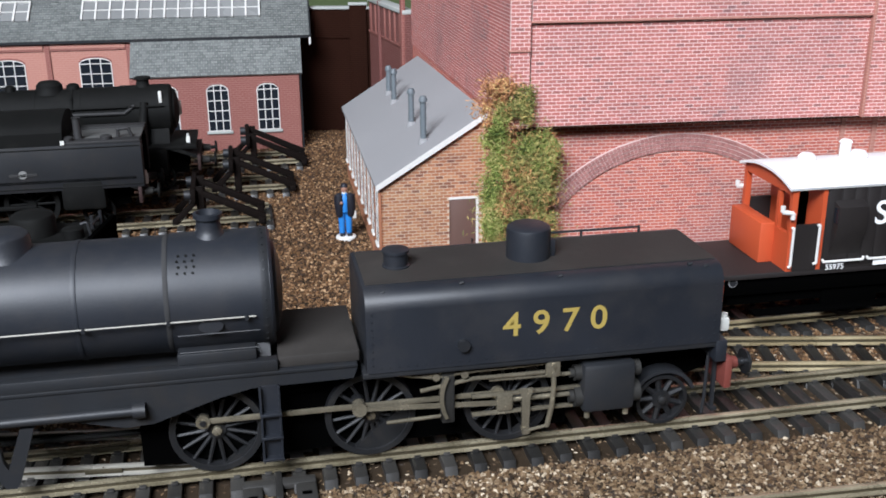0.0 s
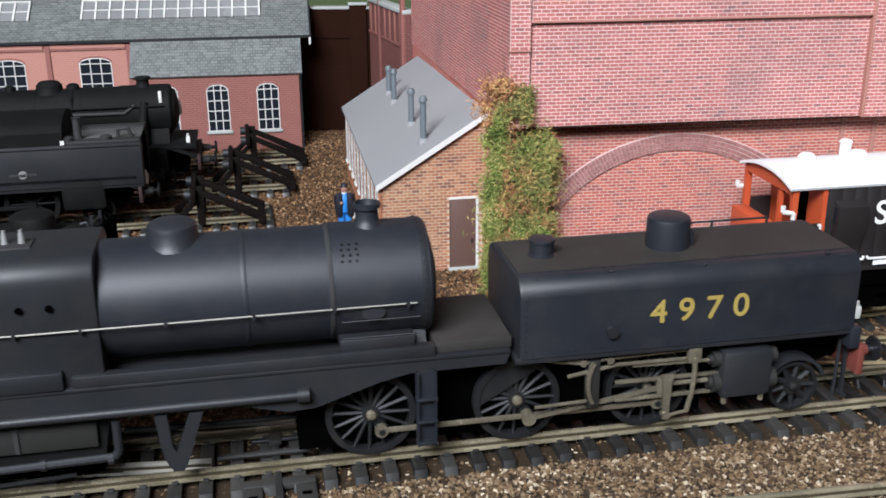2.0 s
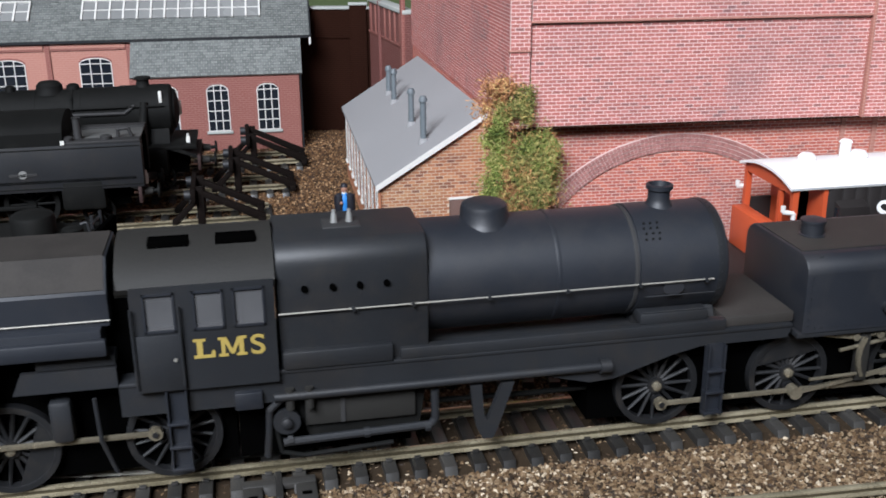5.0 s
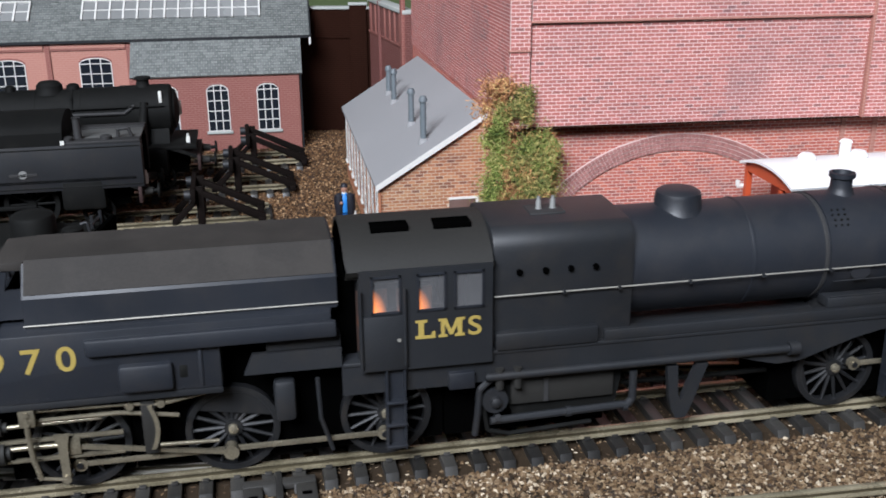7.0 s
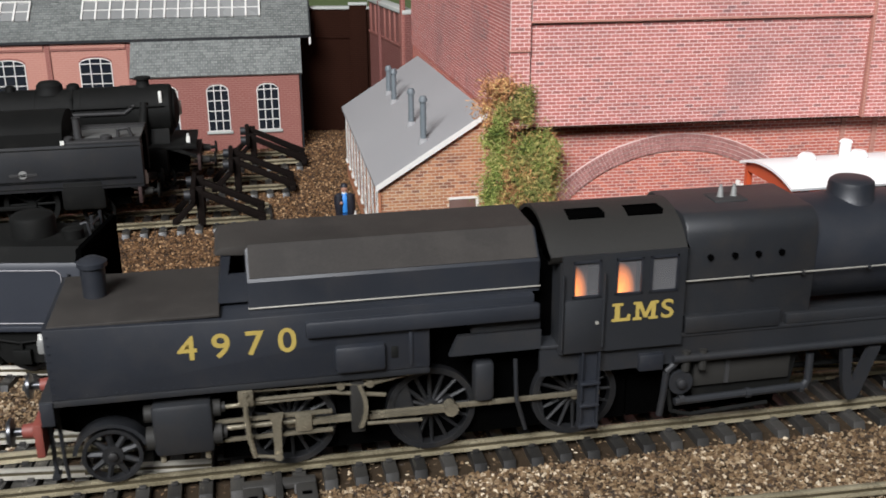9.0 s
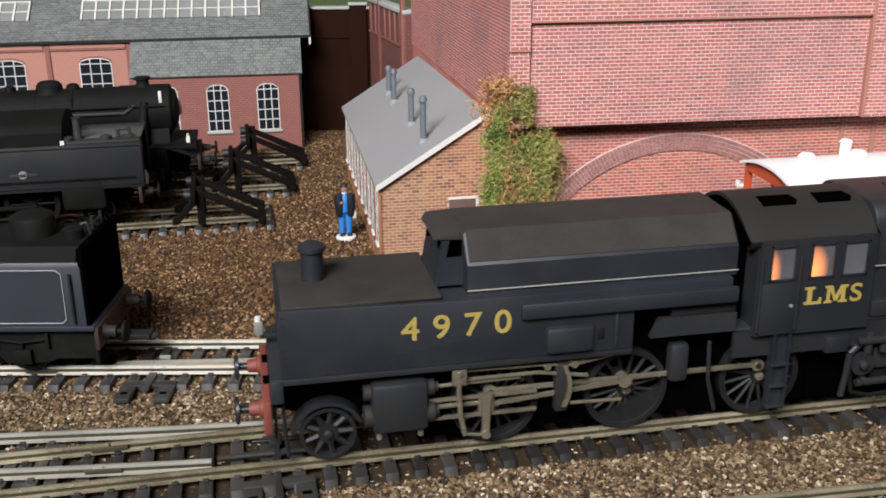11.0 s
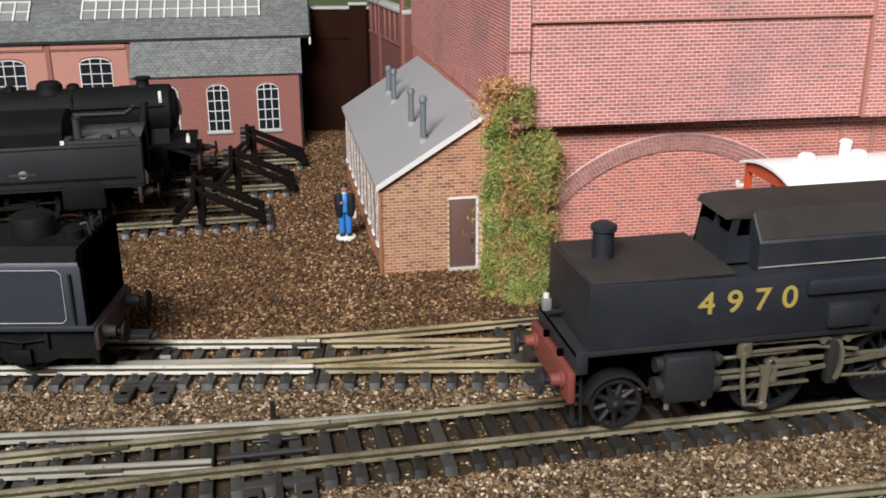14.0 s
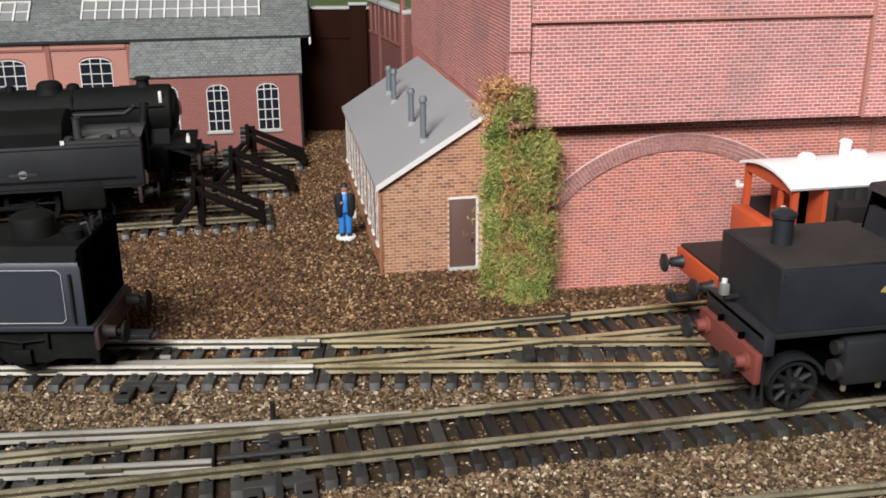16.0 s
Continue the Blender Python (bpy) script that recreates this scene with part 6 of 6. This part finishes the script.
def buffer_stop(x, y):
    """Timber buffer stop: two posts, a cross beam, two raking struts and blocks; struts run to the right."""
    t = thing("buffer_stop", "dark timber buffer stop with raking struts at the siding end", "buffer stop", at(x, y, 0, LINE), "buffer stops")
    for v in (-8.2, 8.2):
        part("post", made(box, -1.6, 1.4, v - 1.3, v + 1.3, 2.0, 17.6, 0.3), WOOD, t)
        part("strut", made(prism, [(1.0, 13.6), (1.0, 16.2), (25.0, 5.0), (25.0, 2.4), (23.0, 2.4)], "y", v - 1.2, v + 1.2, 0.3), WOOD, t)
        part("back_strut", made(prism, [(-1.5, 11.0), (-1.5, 13.6), (-11.5, 4.4), (-11.5, 2.2), (-10, 2.2)], "y", v - 1.1, v + 1.1, 0.3), WOOD, t)
        part("buffer_pad", made(rod, (-3.4, v * 1.25, 15.0), (-6.0, v * 1.25, 15.0), 2.0, 14), BLACK, t)
    part("cross_beam", made(box, -3.6, -1.6, -13.5, 13.5, 12.6, 17.8, 0.4), WOOD, t)
    part("foot_beam", made(box, 22.0, 24.6, -12, 12, 1.9, 4.2, 0.3), WOOD, t)


for x, y in ((-97.0, 402.0 - 27 * math.tan(radians(LINE))), (-91.0, 447.0 - 21 * math.tan(radians(LINE))), (-91.5, 491.5 - 21.5 * math.tan(radians(LINE)))):
    buffer_stop(x, y)


def brake_van():
    """A goods brake van; datum at its left headstock, on the line by the wall."""
    deg = 10.6
    t = thing("brake_van", "dark brown goods brake van with red end and white roof", "brake van", at(73.5, 289.9, 0, deg))
    Lb = 23.6                     # where the body starts
    E = 118.0
    part("platform", made(box, 4.2, E, -15.0, 15.0, 20.4, 22.0, 0.2), VANBROWN, t)
    # solebars, footboard and guards in shade black for the dark under the van
    part("solebar", made(box, 4.6, E, -13.6, -12.0, 15.0, 20.4, 0.2), DEEP, t)
    part("solebar", made(box, 4.6, E, 12.0, 13.6, 15.0, 20.4, 0.2), DEEP, t)
    beam = part("headstock", made(box, 3.2, 4.8, -15.4, 15.4, 14.2, 21.0, 0.2), VANRED, t, "red painted headstock")
    buffers(beam, 3.2, 17.4, -1, BLACK, BLACK)
    part("coupling", made(box, -5.5, 3.2, -2.4, 2.4, 9.2, 10.8, 0.4), BLACK, t)
    part("coupling_hook", made(pipe, [(-4.4, -2.4, 10), (-5.6, -2.4, 13.4), (-7.0, -2.4, 13.4)], 0.8), BLACK, t)
    part("works_plate", made(turned, [(1.35, -0.15), (1.35, 0.15)], (8.2, -13.75, 19.2), 24, "y"), LINING, t, "small oval works plate")
    part("plate_face", made(turned, [(1.05, -0.3), (1.05, 0.0)], (8.2, -13.78, 19.2), 24, "y"), BLACK, t)
    part("footboard", made(box, 14, E, -17.5, -14.0, 9.6, 10.6, 0.2), DEEP, t)
    part("axleguard", made(box, 38, 56, -12.4, -11.2, 8, 17, 0.2), DEEP, t)
    for u in (47, 100):
        for v in (-9.4, 9.4):
            small_wheel(t, u, v, 6.4)
    # block in shade black fills the dark under the van
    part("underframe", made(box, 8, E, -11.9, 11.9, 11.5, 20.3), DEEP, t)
    # veranda: red end with opening, posts and locker
    for v in (-15.0, 13.4):
        part("corner_post", made(box, Lb, Lb + 1.8, v, v + 1.6, 22.0, 47.4), VANRED, t)
    part("end_panel", made(box, Lb + 0.1, Lb + 1.5, -13.4, 13.4, 22.0, 33.2), VANRED, t, "vermilion veranda end")
    part("end_head", made(prism, [(-15.0, 44.8), (15.0, 44.8)] + arc(0, 28.3, 31.0, 61, 119, 12, 21.3), "x", Lb + 0.1, Lb + 1.5), VANRED, t)
    part("end_locker", made(box, 19.2, Lb + 0.2, -6.5, 13.0, 22.0, 34.4, 0.4), VANRED, t, "vermilion end locker")
    part("centre_post", made(box, Lb + 0.2, Lb + 1.4, -7.4, -5.8, 33.2, 44.2), VANRED, t)
    part("side_sheet", made(box, Lb + 1.8, Lb + 9.4, -15.2, -14.2, 22.0, 36.0), VANBROWN, t)
    part("side_sheet", made(box, Lb + 1.8, Lb + 9.4, 14.2, 15.2, 22.0, 36.0), VANBROWN, t)
    part("cabin_end", made(box, Lb + 9.4, Lb + 10.8, -15.0, 15.0, 22.0, 46.0), VANRED, t, "vermilion cabin bulkhead")
    # near-black sheet paints the shade inside the doorway
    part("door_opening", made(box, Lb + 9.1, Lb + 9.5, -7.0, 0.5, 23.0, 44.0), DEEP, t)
    # body with planked side
    part("body", made(box, Lb + 10.8, E, -15.2, 15.2, 22.0, 47.2, 0.2), VANBROWN, t, "dark umber planked cabin")
    for u in range(18):
        part("plank", made(box, Lb + 11.2 + u * 4.0, Lb + 14.9 + u * 4.0, -15.5, -15.15, 23.0, 46.6, 0.12), VANBROWN, t)
    d = part("ducket", made(prism, [(-15.3, 26.0), (-17.0, 30.0), (-18.8, 36.0), (-18.8, 41.6), (-15.3, 43.0)], "x", 36.4, 45.6, 0.3), VANBROWN, t, "projecting lookout ducket")
    part("ducket_window", made(box, 36.2, 36.5, -18.2, -16.4, 36.8, 41.2), GLASSDARK, d)
    # arched white roof
    out, inn = arc(0, 28.5, 32.6, 60, 120, 16, 21.8), arc(0, 28.1, 31.8, 60, 120, 16, 21.4)
    bm = made(prism, out + inn[::-1], "x", Lb - 1.4, E + 2)
    roof = part("roof", bm, VANWHITE, t, "clean white arched roof")
    for u, v, r, h in ((37.0, 3, 2.7, 2.4), (54.0, 3.0, 2.7, 2.4)):
        part("roof_vent", made(turned, [(r, 0), (r, h * 0.6), (r * 0.7, h)], (u, v, 49.8), 20), VANWHITE, roof)
    part("stove_pipe", made(turned, [(1.7, 0), (1.7, 4.8), (2.1, 5.0), (1.4, 5.8)], (50.0, 4, 49.8), 16), VANWHITE, roof)
    # white rails, lamp irons, lettering
    for pts in ([(23.7, -15.7, 35.4), (24.3, -15.9, 35.8), (24.3, -15.9, 24.0), (23.7, -15.7, 23.6)], [(31.6, -15.7, 36.0), (32.4, -15.9, 36.0), (32.4, -15.9, 24.4), (31.5, -15.7, 24.2)]):
        part("handrail", made(pipe, [(u, v - 0.2, z) for u, v, z in pts], 0.42, 8), WHITE, t, "white handrail")
    for a, b in ((34.4, 47.6), (48.6, 62.0)):
        part("handrail", made(pipe, [(a, -15.8, 25.4), (a + 0.4, -16.2, 24.6), (b - 0.4, -16.2, 24.6), (b, -15.8, 25.4)], 0.4, 8), WHITE, t, "white handrail")
    part("lamp_iron", made(pipe, [(20.4, -15.8, 42.4), (20.4, -15.8, 40.6), (23.4, -16.4, 40.2), (23.4, -16.4, 38.4)], 0.7, 8), WHITE, t, "white lamp iron")
    part("lamp_iron", made(pipe, [(22.0, 15.8, 41.2), (22.0, 15.8, 39.4), (25.4, 15.8, 39.4)], 0.7, 8), WHITE, t, "white lamp iron")
    writing("lettering", "S", 10.0, VANWHITE, t, 49.4, -15.9, 35.2, "white company initial")
    writing("running_number", "55975", 2.4, VANWHITE, t, 35.8, -15.62, 21.9, "small white running number")
    part("lettering_bar", made(box, 51.0, 58, -15.9, -15.6, 22.4, 24.0), VANWHITE, t, "small white lettering")


brake_van()


# ---- figure and climbing plant ----
def painted_figure():
    """A standing model figure with a round base: one mesh, coloured by height and depth."""
    bm = bmesh.new()

    def tint(i, fn, *a, **k):
        before = set(bm.faces)
        fn(bm, *a, **k)
        for f in set(bm.faces) - before:
            f.material_index = i
    tint(0, turned, [(3.9, -0.9), (3.9, 0.0), (3.3, 0.4)], (0, 0, 0.9), 24)
    for s in (-1, 1):
        tint(1, turned, [(1.0, 0), (1.15, 2.0), (1.3, 6.0), (1.5, 10.5)], (s * 1.35, 0, 1.6), 14)
        tint(2, box, s * 1.4 - 0.9, s * 1.4 + 0.9, -2.0, 1.0, 1.3, 2.5, 0.35)
    tint(1, turned, [(1.7, 0), (1.9, 1.4), (2.0, 4.0), (1.8, 6.0), (1.0, 7.2)], (0, -0.45, 11.0), 18)
    for s in (-1, 1):
        tint(2, turned, [(1.2, 0), (1.7, 2.5), (1.9, 6.0), (1.6, 8.2), (0.6, 9.0)], (s * 2.1, -0.95, 9.4), 14)
    tint(2, rod, (3.1, 0, 17.6), (3.3, -0.4, 11.6), 0.95, 10, 0.75)
    tint(2, rod, (-3.0, 0, 17.4), (-2.4, -2.2, 14.8), 0.95, 10, 0.75)
    tint(3, turned, [(0.5, 0), (0.7, 0.5), (0.4, 1.0)], (-1.4, -2.6, 14.6), 10)
    tint(3, turned, [(0.8, 0), (1.25, 0.9), (1.3, 1.9), (0.8, 3.0), (0.2, 3.3)], (0, -0.1, 18.4), 16)
    tint(0, turned, [(1.1, 0), (0.9, 1.0)], (0, -0.1, 17.8), 12)
    tint(2, turned, [(1.4, 0), (1.35, 0.8), (0.8, 1.5), (0.2, 1.7)], (0, 0.15, 20.4), 16)
    tint(0, box, 2.7, 4.2, -1.2, 0.6, 8.2, 11.2, 0.2)
    ob = part("painted_figurine", bm, WHITE)
    for m in (plain("blue_paint", (0.03, 0.22, 0.6), (0.02, 0.15, 0.45), rough=0.5), plain("black_coat_paint", (0.012, 0.013, 0.02), rough=0.5), plain("flesh_paint", (0.35, 0.18, 0.12), rough=0.6)):
        ob.data.materials.append(m)
    ob.matrix_basis = at(-37.4, 375.8, 0.25, 8)
    tagged(ob, "small painted figurine in blue overalls on a pale base", "figurine")


painted_figure()


def climbing_plant():
    """Flock foliage climbing the building's corner: a few stems and very many small ragged leaves."""
    t = thing("climbing_plant", "ragged green and russet climbing plant on the brick corner", "plant", at(0, 0, 0))
    rng = np.random.default_rng(11)
    stems = bmesh.new()
    for i in range(9):
        x = 16 + 2.0 * i
        pts = [(x, 316.5, 0)]
        for z in range(8, 64, 8):
            x += float(rng.uniform(-2, 1.8))
            pts.append((min(max(x, 16), 32), 316.5 - float(rng.uniform(0, 2.5)), z))
        pipe(stems, pts, 0.35, 5)
    part("stem", stems, WOOD, t)
    def flock(name, material, label, patches):
        """Curled fibres in small loose tufts, spread over patches of x, z, depth, tufts, tuft radius and fibres each."""
        cs, rs = [], []
        for x0, x1, z0, z1, y, n, r, k in patches:
            c = np.stack([rng.uniform(x0, x1, n), y + rng.uniform(-2.0, 2.0, n), rng.uniform(z0, z1, n)], 1)
            cs.append(np.repeat(c, k, 0))
            rs.append(np.repeat(r * rng.uniform(0.5, 1.2, n), k))
        c, r = np.concatenate(cs), np.concatenate(rs)
        n = len(c)
        d = rng.normal(size=(n, 3)) * np.array([0.62, 0.42, 0.62])
        c = c + d * r[:, None]
        a = rng.normal(size=(n, 3)) * np.array([1.0, 0.6, 1.1])
        a /= np.linalg.norm(a, axis=1)[:, None]
        b = np.cross(a, rng.normal(size=(n, 3)))
        b /= np.linalg.norm(b, axis=1)[:, None]
        s = rng.uniform(0.35, 1.25, n)[:, None]
        w = rng.uniform(0.1, 0.2, n)[:, None]
        bend = np.cross(a, b) * s * rng.uniform(0.1, 0.5, n)[:, None]
        v = np.stack([c - a * s, c + b * w + bend, c + a * s, c - b * w + bend], 1).reshape(-1, 3)
        v[:, 2] = np.maximum(v[:, 2], 0.1)
        f = np.arange(4 * n).reshape(-1, 4)
        tagged(raw(name, v, f, material, t), label, kind="stuff")
    flock("green_foliage", LEAF, "fresh green flock fibres", [(14.0, 18.6, 6, 57, 314.2, 74, 2.3, 160), (22, 33, 0.5, 26, 313.0, 62, 2.6, 150), (25, 35, 45, 55, 312.6, 26, 2.2, 150), (15, 20, 54, 66, 311.4, 14, 2.0, 120), (22, 29, -1, 6, 310.6, 22, 2.2, 150), (12.5, 36.5, 2, 56, 313.6, 70, 4.2, 40)])
    flock("olive_foliage", LEAF_OLIVE, "olive flock fibres", [(22.5, 35, 6, 54, 313.4, 120, 2.5, 170), (14.5, 24, 2, 26, 314.2, 40, 2.2, 150), (18, 27, 60, 70, 310.8, 24, 2.2, 140), (21, 29, -0.5, 6, 311.0, 16, 2.2, 140), (13, 37, 4, 58, 313.0, 60, 4.4, 40)])
    flock("russet_foliage", LEAF_RUSSET, "russet and dead brown flock fibres", [(18.8, 22.2, 14, 56, 314.2, 44, 1.9, 150), (12.0, 22, 58, 72, 311.2, 30, 2.6, 90), (14, 20, 0, 12, 313.6, 20, 2.0, 120), (24, 34, 10, 50, 313.4, 34, 2.8, 110)])


climbing_plant()


# ---- what moves ----
def motions():
    d = Vector((math.cos(radians(LINE)), math.sin(radians(LINE)), 0))
    times = [i * 0.25 for i in range(65)]

    def engine_pose(t):
        p = d * run_at(t)
        return at(p.x, MAIN_Y + p.y, 0, LINE)
    walk(LOCO, [(t, engine_pose(t)) for t in times])
    for ob, kind, u, v, z, size, *more in MOVERS:
        rows = []
        for t in times:
            if kind == "wheel":
                m = at(u, v, z) @ pose(0, 0, 0, 0, math.degrees(run_at(t) / size), 0)
            else:
                a = phase(t, *more)
                px, pz = u + CRANK * math.sin(a), z + CRANK * math.cos(a)
                if kind == "drive":
                    m = at(u, v, z) @ pose(0, 0, 0, 0, math.degrees(a), 0)
                elif kind == "coupling":
                    m = at(px, v, pz)
                else:
                    tilt = math.asin((RAIL + 11.6 - pz) / abs(size))
                    hx = px + size * math.cos(tilt)
                    if kind == "connecting":
                        m = at(px, v, pz) @ pose(0, 0, 0, 0, -math.degrees(tilt) * (1 if size > 0 else -1), 0)
                    else:
                        m = at(hx, v, RAIL + 11.6)
            rows.append((t, m))
        walk(ob, rows)
    for ob, k in zip(FLAMES, (1.0, 0.3)):
        walk(ob, [(t, at(dx * k, 0, dz)) for t, dx, dz in ((0.0, -2, -11.5), (4.5, -2, -11.5), (6.3, -3.5, -4.5), (7.0, -3.0, -3.0), (8.0, -2.0, -2.0), (9.0, -0.8, -1.0), (11.3, 0, 0), (11.5, 0, 0), (11.6, -2, -11.5), (16.0, -2, -11.5))])


motions()
